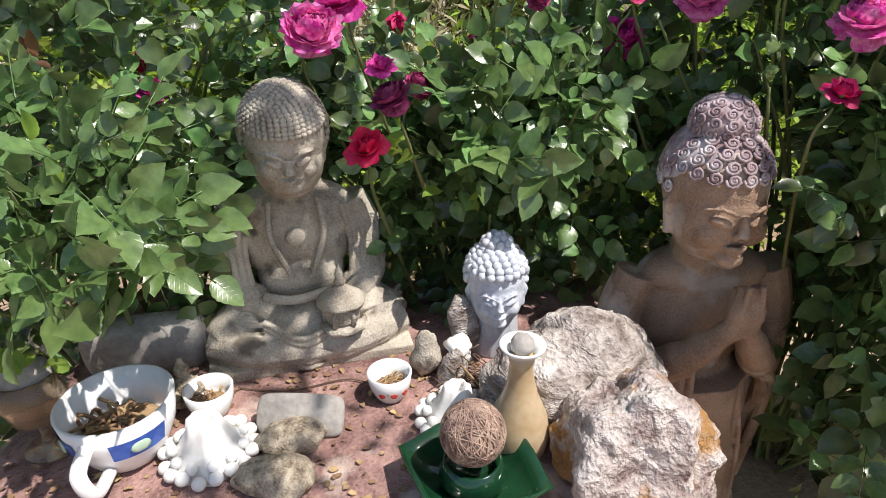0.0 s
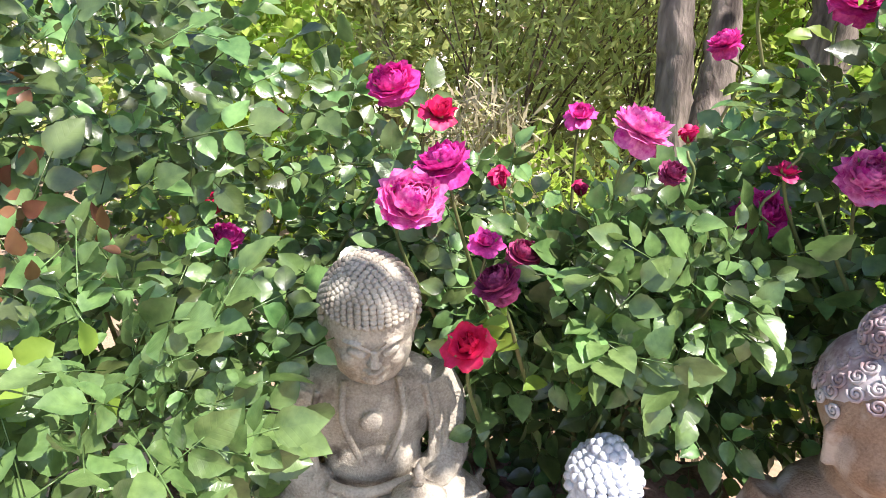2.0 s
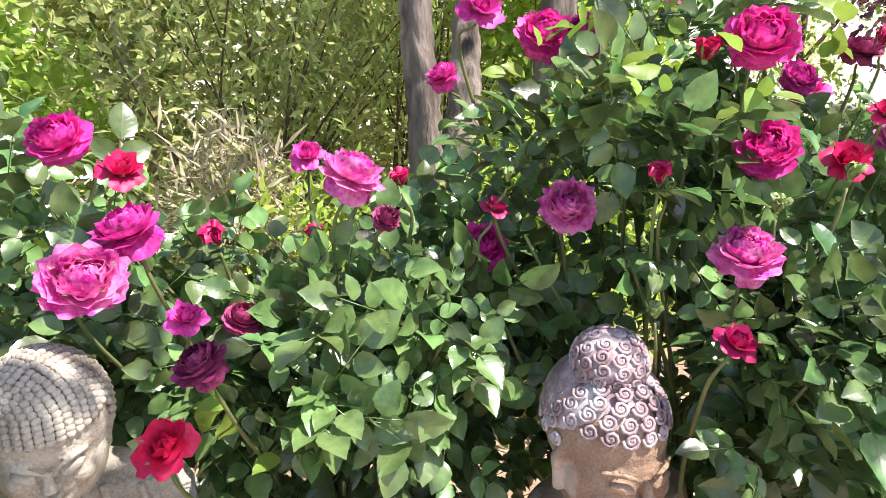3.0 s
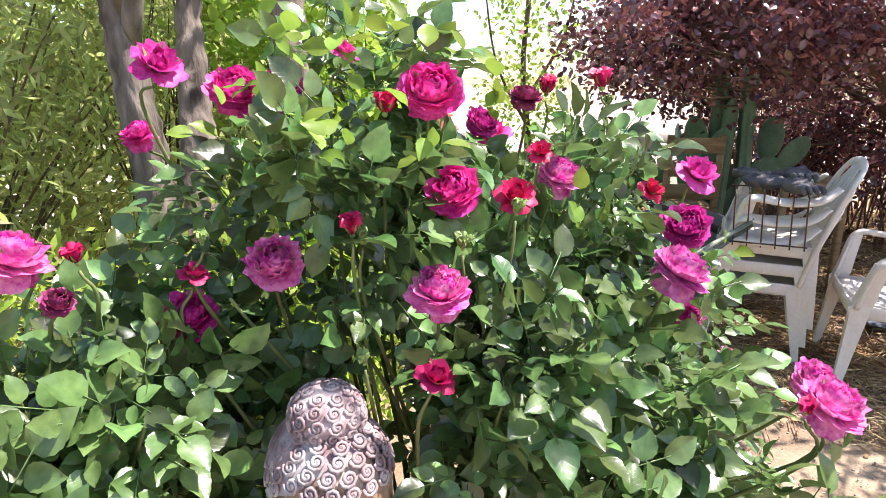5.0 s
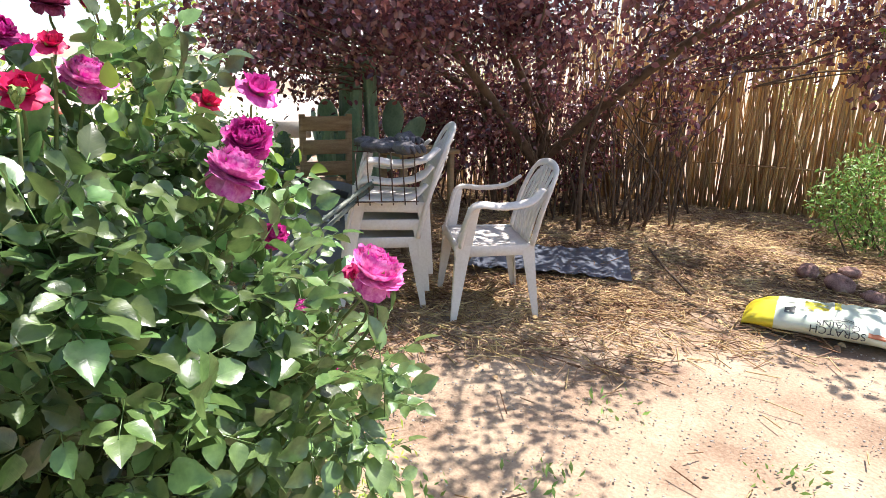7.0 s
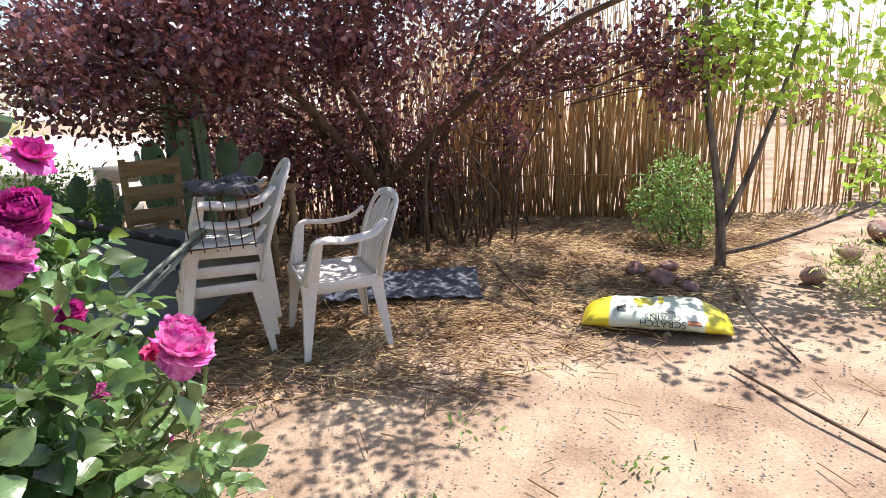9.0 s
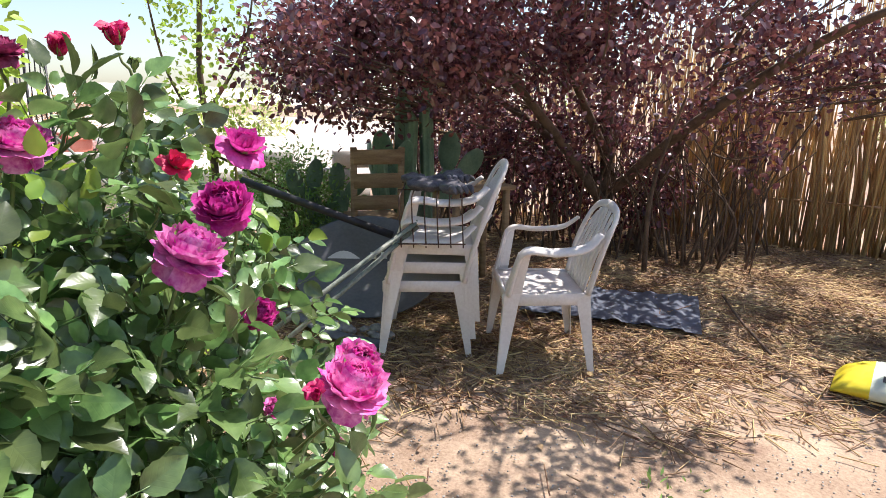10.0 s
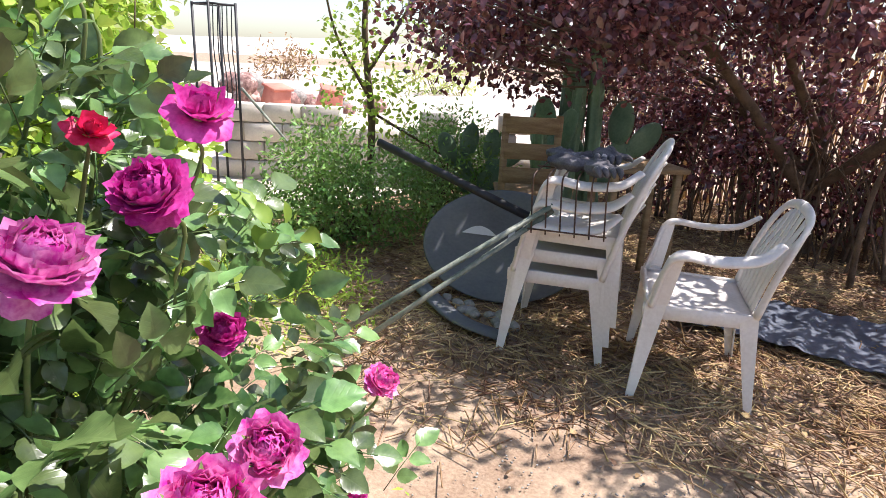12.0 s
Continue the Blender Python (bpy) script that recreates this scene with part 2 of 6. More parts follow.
class Shape:
    """Gathers solids into one mesh."""

    def __init__(self):
        self.v, self.f, self.n = [], [], 0

    def add(self, verts, faces):
        self.v.append(np.asarray(verts, float).reshape(-1, 3))
        self.f.extend([tuple(i + self.n for i in f) for f in faces])
        self.n += len(self.v[-1])
        return self

    def ball(self, c, r, rot=None, n=16, k=10):
        r = np.ones(3) * r
        t, p = np.meshgrid(np.linspace(0, 2 * np.pi, n, endpoint=False), np.linspace(0, np.pi, k + 1)[1:-1])
        v = np.stack([np.sin(p) * np.cos(t), np.sin(p) * np.sin(t), np.cos(p)], -1).reshape(-1, 3)
        v = np.vstack([v, [[0, 0, 1], [0, 0, -1]]]) * r
        if rot is not None:
            v = v @ np.asarray(rot).T
        f, top, low, rows = [], len(v) - 2, len(v) - 1, k - 1
        for j in range(n):
            j2 = (j + 1) % n
            f.append((top, j, j2))
            f.append((low, (rows - 1) * n + j2, (rows - 1) * n + j))
            f.extend(((i * n + j), (i + 1) * n + j, (i + 1) * n + j2, i * n + j2) for i in range(rows - 1))
        return self.add(v + np.asarray(c), f)

    def tube(self, path, radii, n=8, flat=1.0, caps=True):
        path = np.asarray(path, float)
        radii = np.ones(len(path)) * radii
        v, side = [], None
        for i, p in enumerate(path):
            d = path[min(i + 1, len(path) - 1)] - path[max(i - 1, 0)]
            d = d / (np.linalg.norm(d) + 1e-9)
            if side is None:
                side = np.cross(d, (0, 0, 1)) if abs(d[2]) < 0.9 else np.cross(d, (0, 1, 0))
            side = side - d * (side @ d)
            side = side / (np.linalg.norm(side) + 1e-9)
            up = np.cross(side, d)
            for a in np.linspace(0, 2 * np.pi, n, endpoint=False):
                v.append(p + radii[i] * (np.cos(a) * side + np.sin(a) * up * flat))
        m = len(path)
        f = [(i * n + j, (i + 1) * n + j, (i + 1) * n + (j + 1) % n, i * n + (j + 1) % n) for i in range(m - 1) for j in range(n)]
        if caps:
            f += [tuple(range(n)), tuple((m - 1) * n + j for j in range(n))[::-1]]
        return self.add(v, f)

    def lathe(self, profile, c=(0, 0, 0), n=28, wobble=0.0, lobes=6):
        v = []
        for r, z in profile:
            for a in np.linspace(0, 2 * np.pi, n, endpoint=False):
                q = r * (1 + wobble * math.sin(lobes * a))
                v.append((q * math.cos(a), q * math.sin(a), z))
        m = len(profile)
        f = [(i * n + j, i * n + (j + 1) % n, (i + 1) * n + (j + 1) % n, (i + 1) * n + j) for i in range(m - 1) for j in range(n)]
        f += [tuple(range(n))[::-1], tuple((m - 1) * n + j for j in range(n))]
        return self.add(np.array(v) + np.asarray(c), f)

    def box(self, c, size, rot=None, bevel=0.12, taper=1.0):
        """A box with chamfered edges; bevel as a share of the shortest side."""
        h = np.asarray(size, float) / 2
        b = bevel * min(h)
        v = []
        for z in (-1, 1):
            for inset in ((1, 0) if z < 0 else (0, 1)):
                zz = z * (h[2] if inset else h[2] - b)
                s = (taper if z > 0 else 1)
                x, y = (h[0] - b * inset) * s, (h[1] - b * inset) * s
                v += [(-x + b, -y, zz), (x - b, -y, zz), (x, -y + b, zz), (x, y - b, zz), (x - b, y, zz), (-x + b, y, zz), (-x, y - b, zz), (-x, -y + b, zz)]
        v = np.array(v)
        if rot is not None:
            v = v @ np.asarray(rot).T
        f = [(i * 8 + j, i * 8 + (j + 1) % 8, (i + 1) * 8 + (j + 1) % 8, (i + 1) * 8 + j) for i in range(3) for j in range(8)]
        f += [tuple(range(8))[::-1], tuple(range(24, 32))]
        return self.add(v + np.asarray(c), f)

    def data(self, name, mat, smooth=True):
        me = bpy.data.meshes.new(name)
        me.from_pydata(np.vstack(self.v).tolist(), [], self.f)
        me.materials.append(mat)
        if smooth:
            me.shade_smooth()
        me.update()
        return me


def link_part(name, data, parent=None, label="", m=None):
    ob = new(name, data)
    if parent is not None:
        ob.parent = parent
    if m is not None:
        ob.matrix_basis = m
    return tagged(ob, label)


def part(name, shape, mat, parent, label="", smooth=True, m=None):
    return link_part(name, shape.data(name, mat, smooth), parent, label, m)


def thing(name, label, category, m=None, group="", kind="", shape=None, mat=None, smooth=True):
    ob = new(name, shape.data(name, mat, smooth) if shape else None)
    if m is not None:
        ob.matrix_basis = m
    return tagged(ob, label, category, group, kind)


def curve(points, n=12):
    """A smooth line through the points."""
    p = np.asarray(points, float)
    p = np.vstack([2 * p[0] - p[1], p, 2 * p[-1] - p[-2]])
    out = []
    for i in range(1, len(p) - 2):
        for s in np.linspace(0, 1, n, endpoint=False):
            a, b, c, d = p[i - 1:i + 3]
            out.append(0.5 * (2 * b + (c - a) * s + (2 * a - 5 * b + 4 * c - d) * s * s + (3 * b - a - 3 * c + d) * s ** 3))
    return np.array(out + [p[-2]])


def rough_up(ob, size, amount, seed=0, levels=2):
    """Roughens a mesh's vertices along their normals by two octaves of noise."""
    me = ob.data
    for v in me.vertices:
        q = Vector(v.co) / size + Vector((seed * 3.1, seed, 0))
        s = noise.noise(q) + 0.5 * noise.noise(q * 2.3) + (0.3 * noise.noise(q * 5.1) if levels > 2 else 0)
        v.co += v.normal * s * amount
    me.update()


# ---- leaves ----
def toothed_leaf(n=7):
    """Half a leaf each side of the midrib, with a toothed rim; x across, y along."""
    mid = [(0, k / (n - 1), -0.20 * (k / (n - 1)) ** 2) for k in range(n)]
    v, f = list(mid), []
    for side in (-1, 1):
        first = len(v)
        for k in range(1, n - 1):
            t = k / (n - 1)
            for q, k2 in ((t - 0.03, 1.0), (t + 0.055, 0.93)):
                w = 0.345 * math.sin(math.pi * max(0.02, q) ** 0.80) ** 0.85 * k2
                v.append((side * w, q, 0.34 * w - 0.19 * q * q + 0.025 * math.sin(9 * q + side)))
        rim = [0] + list(range(first, len(v))) + [n - 1]
        near = [0] + [q for k in range(1, n - 1) for q in (k, k)] + [n - 1]
        for k in range(len(rim) - 1):
            p, q, m0, m1 = rim[k], rim[k + 1], near[k], near[k + 1]
            tris = [(m0, p, q)] if p != m0 else []
            if m0 != m1:
                tris.append((m0, q, m1))
            f += [t if side < 0 else t[::-1] for t in tris if len(set(t)) == 3]
    return np.array(v), np.array([t[::-1] for t in f])


LEAF_V, LEAF_F = toothed_leaf()
PLAIN_V = np.array([(0, 0, 0), (0, 0.5, 0), (0, 1, -0.10), (-0.34, 0.35, 0.07), (-0.26, 0.75, 0.04), (0.34, 0.35, 0.07), (0.26, 0.75, 0.04)])
PLAIN_F = np.array([(0, 1, 3), (3, 1, 4), (4, 1, 2), (0, 5, 1), (5, 6, 1), (6, 2, 1)])
NARROW_V = np.array([(0, 0, 0), (-0.16, 0.45, 0.03), (0.16, 0.45, 0.03), (0, 1, -0.08)])
NARROW_F = np.array([(0, 2, 1), (1, 2, 3)])


def frames(along, up):
    """Right-handed frames from rows of the leaf's length and its face's way."""
    y = along / np.linalg.norm(along, axis=1, keepdims=True)
    x = np.cross(y, up)
    x = x / (np.linalg.norm(x, axis=1, keepdims=True) + 1e-9)
    z = np.cross(x, y)
    return np.stack([x, y, z], -1)


def leaf_cloud(places, along, up, sizes, template=LEAF_V, faces=LEAF_F, width=1.0):
    k = len(template)
    t = template * np.array([width, 1, 1])
    v = np.einsum("nij,kj->nki", frames(along, up), t) * sizes[:, None, None] + places[:, None, :]
    f = faces[None] + (np.arange(len(places)) * k)[:, None, None]
    return v.reshape(-1, 3), f.reshape(-1, 3)


def leaf_mesh(name, v, f, mat, uv=None):
    me = bpy.data.meshes.new(name)
    me.vertices.add(len(v))
    me.vertices.foreach_set("co", np.asarray(v, np.float32).ravel())
    me.loops.add(f.size)
    me.loops.foreach_set("vertex_index", f.ravel().astype(np.int32))
    me.polygons.add(len(f))
    me.polygons.foreach_set("loop_start", np.arange(0, f.size, 3, dtype=np.int32))
    me.polygons.foreach_set("loop_total", np.full(len(f), 3, np.int32))
    if uv is not None:
        layer = me.uv_layers.new(name="leaf")
        layer.data.foreach_set("uv", np.asarray(uv, np.float32)[f.ravel()].ravel())
    me.materials.append(mat)
    me.update()
    me.shade_smooth()
    return me


def any_way(n):
    d = rng.normal(size=(n, 3))
    return d / np.linalg.norm(d, axis=1, keepdims=True)


def in_blobs(blobs, n, shell=0.5):
    """Places in ellipsoids (centre, radii, share), thicker towards their skins, and the way outwards."""
    share = np.array([b[2] for b in blobs], float)
    count = rng.multinomial(n, share / share.sum())
    places, out = [], []
    for (c, r, _), k in zip(blobs, count):
        d = any_way(k)
        s = rng.uniform(shell ** 3, 1, k) ** (1 / 3)
        places.append(np.array(c) + d * s[:, None] * np.array(r))
        out.append(d)
    return np.vstack(places), np.vstack(out)


# ---- ground ----
def build_ground():
    near = np.concatenate([np.linspace(-400, -12, 10), np.linspace(-9, -2.2, 10), np.linspace(-2, 9, 150), np.linspace(9.5, 16, 14), np.linspace(20, 400, 10)])
    x, y = np.meshgrid(near, near)
    z = np.zeros_like(x)
    for i in range(x.shape[0]):
        for j in range(x.shape[1]):
            if abs(x[i, j]) < 20 and abs(y[i, j]) < 20:
                q = Vector((x[i, j], y[i, j], 0))
                z[i, j] = 0.018 * noise.noise(q * 1.7) + 0.006 * noise.noise(q * 6) - 0.012
    n = len(near)
    f = [(i * n + j, i * n + j + 1, (i + 1) * n + j + 1, (i + 1) * n + j) for i in range(n - 1) for j in range(n - 1)]
    s = Shape().add(np.stack([x, y, z], -1), f)
    thing("ground", "pinkish bare dirt yard with shade painted as darker brown patches", "ground", kind="structure", shape=s, mat=DIRT)
    # Sheet laid over the dirt; its pale colour stands in for glaring sunlight.
    v = [(-3.0, 5.0), (2.5, 4.9), (4.6, 5.1), (7.0, 6.2), (30, 12), (40, 60), (-40, 60), (-30, 9)]
    thing("glare_ground", "pale yard ground beyond the weeds, whitened for sun glare", "gravel", kind="structure", shape=Shape().add([(x, y, 0.022) for x, y in v], [tuple(range(8))]), mat=PALE)
    # low pale hills all round
    v, f, m = [], [], 72
    for k, (r, h) in enumerate(((150, -1), (190, 3), (240, 5), (300, -2))):
        for a in range(m):
            t = 2 * math.pi * a / m
            hh = h + (2 * noise.noise(Vector((math.cos(t) * 4, math.sin(t) * 4, k))) if h > 0 else 0)
            v.append((r * math.cos(t), r * math.sin(t), hh))
    f = [(k * m + a, k * m + (a + 1) % m, (k + 1) * m + (a + 1) % m, (k + 1) * m + a) for k in range(3) for a in range(m)]
    thing("backdrop_hills", "pale dry hills along the horizon", "hill", kind="structure", shape=Shape().add(v, f), mat=HILL)


def sticks(n, x0, x1, y0, y1, length, radius, seed, keep=None):
    """Thin straws strewn over the ground, as three-sided slivers."""
    r = np.random.default_rng(seed)
    p = np.stack([r.uniform(x0, x1, n), r.uniform(y0, y1, n), r.uniform(-0.004, 0.022, n)], -1)
    if keep is not None:
        p = p[keep(p, r)]
    n = len(p)
    a = r.normal(0.9, 0.9, n)
    half = r.uniform(0.3, 1, n)[:, None] * length / 2 * np.stack([np.cos(a), np.sin(a), r.normal(0, 0.10, n)], -1)
    side = np.stack([-np.sin(a), np.cos(a), 0 * a], -1) * radius
    up = np.array([0, 0, radius * 1.5])
    v = np.stack([p - half - side, p - half + side, p - half + up, p + half - side, p + half + side, p + half + up], 1)
    f = np.array([(0, 3, 5), (0, 5, 2), (1, 2, 5), (1, 5, 4), (0, 1, 4), (0, 4, 3)])
    return v.reshape(-1, 3), (f[None] + 6 * np.arange(n)[:, None, None]).reshape(-1, 3)


def straw_zone(p, r):
    """Thick under the plum tree, thin towards the trodden dirt."""
    edge = 2.3 + 0.35 * np.sin(p[:, 1] * 2.1) + np.where(p[:, 1] < 0.6, (0.6 - p[:, 1]) * 1.5, 0)
    chance = np.clip((p[:, 0] - edge) / 0.9, 0.008, 1)
    patchy = 0.55 + 0.45 * np.sin(p[:, 0] * 5.1 + 2 * np.sin(p[:, 1] * 3.7)) * np.sin(p[:, 1] * 4.3 + p[:, 0])
    return r.uniform(size=len(p)) < chance * np.clip(patchy + 0.25, 0.2, 1)


def build_straw():
    v, f = sticks(64000, 1.6, 7.4, -2.2, 5.0, 0.19, 0.0028, 3, straw_zone)
    link_me = leaf_mesh("straw", v, f, STRAW)
    tagged(new("straw", link_me), "dry brown straw and reed litter on the dirt", "straw", kind="stuff")
    v, f = sticks(650, 1.8, 7.3, -2.0, 4.5, 0.45, 0.0036, 5, straw_zone)
    tagged(new("broken_reeds", leaf_mesh("broken_reeds", v, f, STRAW)), "broken dry reed stalks scattered over the straw", "reeds", kind="stuff")
    r = np.random.default_rng(11)
    n = 9000
    p = np.stack([r.uniform(1.2, 6.5, n), r.uniform(-1.5, 4.0, n), r.uniform(0.0, 0.02, n)], -1)
    p = p[straw_zone(p, r)]
    d = r.normal(size=(len(p), 3)) * (1, 1, 0.25)
    v, f = leaf_cloud(p, d, np.tile((0.1, 0, 1.0), (len(p), 1)) + r.normal(0, 0.25, (len(p), 3)), r.uniform(0.02, 0.045, len(p)))
    tagged(new("fallen_leaves", leaf_mesh("fallen_leaves", v, f, LITTER)), "fallen dry brown leaves among the straw", "leaves", kind="stuff")
    n = 3600
    p = np.stack([r.uniform(0.9, 3.8, n), r.uniform(-1.8, 1.6, n), np.zeros(n)], -1)
    s = Shape()
    for q in p:
        s.ball(q, r.uniform(0.0015, 0.007, 3) * (1, 1, 0.6), n=5, k=3)
    tagged(new("pebbles", s.data("pebbles", STONE)), "small pebbles and grit on the dirt", "pebbles", kind="stuff")
    n = 150
    c = np.array([(2.0, 0.6), (1.9, 0.2), (2.4, -0.1), (2.6, 0.5), (1.75, 0.9)])[r.integers(0, 5, n)] + r.normal(0, 0.07, (n, 2))
    p = np.column_stack([c, np.zeros(n)])
    v, f = leaf_cloud(p, r.normal(0, 0.6, (n, 3)) * (1, 1, 0) + (0, 0, 0.7), r.normal(size=(n, 3)), r.uniform(0.02, 0.05, n), NARROW_V, NARROW_F)
    tagged(new("sprouts", leaf_mesh("sprouts", v, f, WEED)), "tiny green weed sprouts in the bare dirt", "weeds", kind="stuff")


# ---- roses ----
def petal(w, h, tilt, turn, base, curl, ruffle, seed):
    """One cupped petal with a waved rim."""
    cols, rows = 5, 4
    v = []
    for i in range(rows + 1):
        s = i / rows
        for j in range(cols + 1):
            u = 2 * j / cols - 1
            wide = w * (0.35 + 0.75 * math.sin(min(1, s * 0.72 + 0.12) * math.pi * 0.62))
            a = tilt + curl * s * s
            bend = 0.30 * w * u * u
            r = base + h * s * math.sin(a) - bend * math.cos(a)
            s2 = s * (1 - 0.30 * u ** 4)
            r = base + h * s2 * math.sin(a) - bend * math.cos(a)
            z = h * s2 * math.cos(a) + bend * math.sin(a) * 0.6
            wave = ruffle * s * s * math.sin(5 * u + seed * 2.1) * h
            v.append((u * wide, r + wave, z + 0.6 * wave))
    c, sn = math.cos(turn), math.sin(turn)
    v = [(x * c - y * sn, x * sn + y * c, z) for x, y, z in v]
    k = cols + 1
    return v, [(i * k + j, i * k + j + 1, (i + 1) * k + j + 1, (i + 1) * k + j) for i in range(rows) for j in range(cols)]


def bloom_data(name, mat, style, seed):
    """A bloom one metre wide: rings of petals from the heart outwards."""
    r = random.Random(seed)
    s = Shape()
    rings = {
        "full": [(5, 0.08, 0.30, 0.10, 0.02, -0.5), (7, 0.10, 0.32, 0.30, 0.05, -0.7), (9, 0.12, 0.34, 0.48, 0.07, -0.7), (11, 0.13, 0.36, 0.66, 0.09, -0.7), (12, 0.14, 0.38, 0.84, 0.10, -0.65), (11, 0.17, 0.39, 1.02, 0.11, -0.5), (8, 0.22, 0.40, 1.25, 0.11, -0.35), (6, 0.25, 0.40, 1.55, 0.10, -0.1), (3, 0.25, 0.42, 1.95, 0.07, 0.5)],
        "open": [(4, 0.13, 0.34, 0.15, 0.03, -0.4), (5, 0.18, 0.40, 0.45, 0.05, -0.4), (6, 0.22, 0.42, 0.80, 0.07, -0.1), (5, 0.25, 0.42, 1.20, 0.07, 0.4)],
        "bud": [(3, 0.24, 0.85, 0.20, 0.02, -0.75), (4, 0.30, 0.80, 0.34, 0.05, -0.75), (4, 0.32, 0.72, 0.42, 0.08, -0.3)],
    }[style]
    for count, w, h, tilt, base, curl in rings:
        count = count + 2 if style == "full" else count
        first = r.uniform(0, 6.28)
        for k in range(count):
            s.add(*petal(w * r.uniform(0.70, 1.1), h * r.uniform(0.88, 1.12), tilt + r.uniform(-0.12, 0.12), first + 6.283 * (k + r.uniform(-0.2, 0.2)) / count, base, curl, r.uniform(0.05, 0.15), r.uniform(0, 9)))
    return s.data(name, mat)


def sepal_data(style):
    s = Shape()
    s.ball((0, 0, -0.07), (0.11, 0.11, 0.13), n=10, k=6)
    reach = 0.62 if style == "bud" else 0.34
    for k in range(5):
        a = 6.283 * k / 5
        d, q = np.array((math.cos(a), math.sin(a), 0)), np.array((-math.sin(a), math.cos(a), 0))
        out = 0.27 if style == "bud" else 0.24
        s.add([d * 0.07 - q * 0.07, d * 0.07 + q * 0.07, d * out - q * 0.06 + (0, 0, reach * 0.4), d * out + q * 0.06 + (0, 0, reach * 0.4), d * (out + 0.12) + (0, 0, reach)], [(0, 1, 3, 2), (2, 3, 4)])
    return s.data("calyx", SEPAL)


BLOOMS = {}
for key, mat_of, style in (("m", MAGENTA, "full"), ("l", LILAC, "full"), ("r", CRIMSON, "open"), ("d", WINE, "full"), ("b", CRIMSON, "bud"), ("o", MAGENTA, "open"), ("g", SEPAL, "bud")):
    BLOOMS[key] = [bloom_data("bloom", mat_of, style, 10 * len(BLOOMS) + i) for i in range(3 if style == "full" else 2)]
SEPALS = {"full": sepal_data("full"), "bud": sepal_data("bud")}

# place of the bloom's heart, its width and kind
FLOWERS_LEFT = [(-0.56, 1.52, 1.14, 0.060, "b"), (-0.64, 1.36, 1.00, 0.055, "b"), (-0.60, 1.30, 0.97, 0.075, "m"), (-0.28, 1.30, 1.255, 0.100, "m"), (-0.50, 1.75, 1.30, 0.05, "g")]
FLOWERS_MID = [(-0.226, 1.126, 1.105, 0.120, "l"), (-0.185, 1.205, 1.145, 0.105, "m"), (-0.20, 1.28, 1.21, 0.085, "r"), (-0.113, 1.128, 1.04, 0.065, "o"), (-0.094, 1.071, 1.0, 0.085, "d"),
               (-0.131, 0.994, 0.935, 0.090, "r"), (0.069, 1.561, 1.17, 0.090, "o"), (0.126, 1.243, 1.20, 0.120, "l"), (0.074, 1.496, 1.02, 0.045, "b"), (-0.09, 1.35, 1.07, 0.055, "b"), (-0.05, 1.22, 0.99, 0.07, "d"),
               (0.17, 1.20, 1.14, 0.05, "d"), (0.352, 1.613, 1.316, 0.085, "m"), (0.20, 1.25, 1.18, 0.040, "b")]
FLOWERS_RIGHT = [(0.346, 1.224, 1.14, 0.060, "r"), (0.341, 1.268, 1.06, 0.110, "m"), (0.465, 1.208, 1.14, 0.105, "l"), (0.542, 1.086, 1.205, 0.045, "b"), (0.485, 1.40, 1.40, 0.115, "m"),
                 (0.56, 1.40, 1.40, 0.11, "m"), (0.711, 1.132, 1.40, 0.115, "m"), (0.362, 1.384, 1.44, 0.105, "o"), (0.65, 1.173, 1.37, 0.050, "b"), (0.744, 1.119, 1.24, 0.105, "m"), (0.637, 1.002, 1.12, 0.105, "l"),
                 (0.584, 0.93, 1.025, 0.070, "r"), (0.931, 1.064, 1.255, 0.100, "l"), (0.993, 1.327, 1.30, 0.085, "o"), (0.94, 1.30, 1.33, 0.080, "m"), (0.813, 1.041, 1.235, 0.085, "r"), (1.158, 1.19, 1.40, 0.055, "b"),
                 (1.13, 1.32, 1.385, 0.055, "b"), (0.87, 1.05, 1.30, 0.06, "r"), (1.184, 0.98, 1.145, 0.110, "m"), (1.055, 0.895, 1.105, 0.125, "l"), (1.263, 1.025, 1.23, 0.115, "o"), (1.14, 1.033, 1.21, 0.070, "r"),
                 (1.112, 0.650, 0.945, 0.115, "l"), (1.20, 0.72, 0.93, 0.085, "l"), (1.615, 1.11, 0.70, 0.080, "l"), (1.51, 1.05, 0.52, 0.060, "m"), (1.44, 0.99, 0.785, 0.050, "l"), (1.173, 0.869, 0.825, 0.05, "l"), (1.27, 1.01, 0.93, 0.075, "m"),
                 (0.62, 1.25, 1.46, 0.06, "o"), (0.70, 1.03, 1.17, 0.035, "g"), (0.78, 1.0, 1.22, 0.035, "g"), (0.56, 1.09, 1.19, 0.03, "g"), (1.19, 1.2, 1.36, 0.03, "g"), (1.05, 0.66, 0.95, 0.035, "b"),
                 (1.0, 1.24, 1.38, 0.075, "d"), (0.52, 1.02, 1.03, 0.03, "g"), (0.36, 1.21, 1.19, 0.03, "g")]


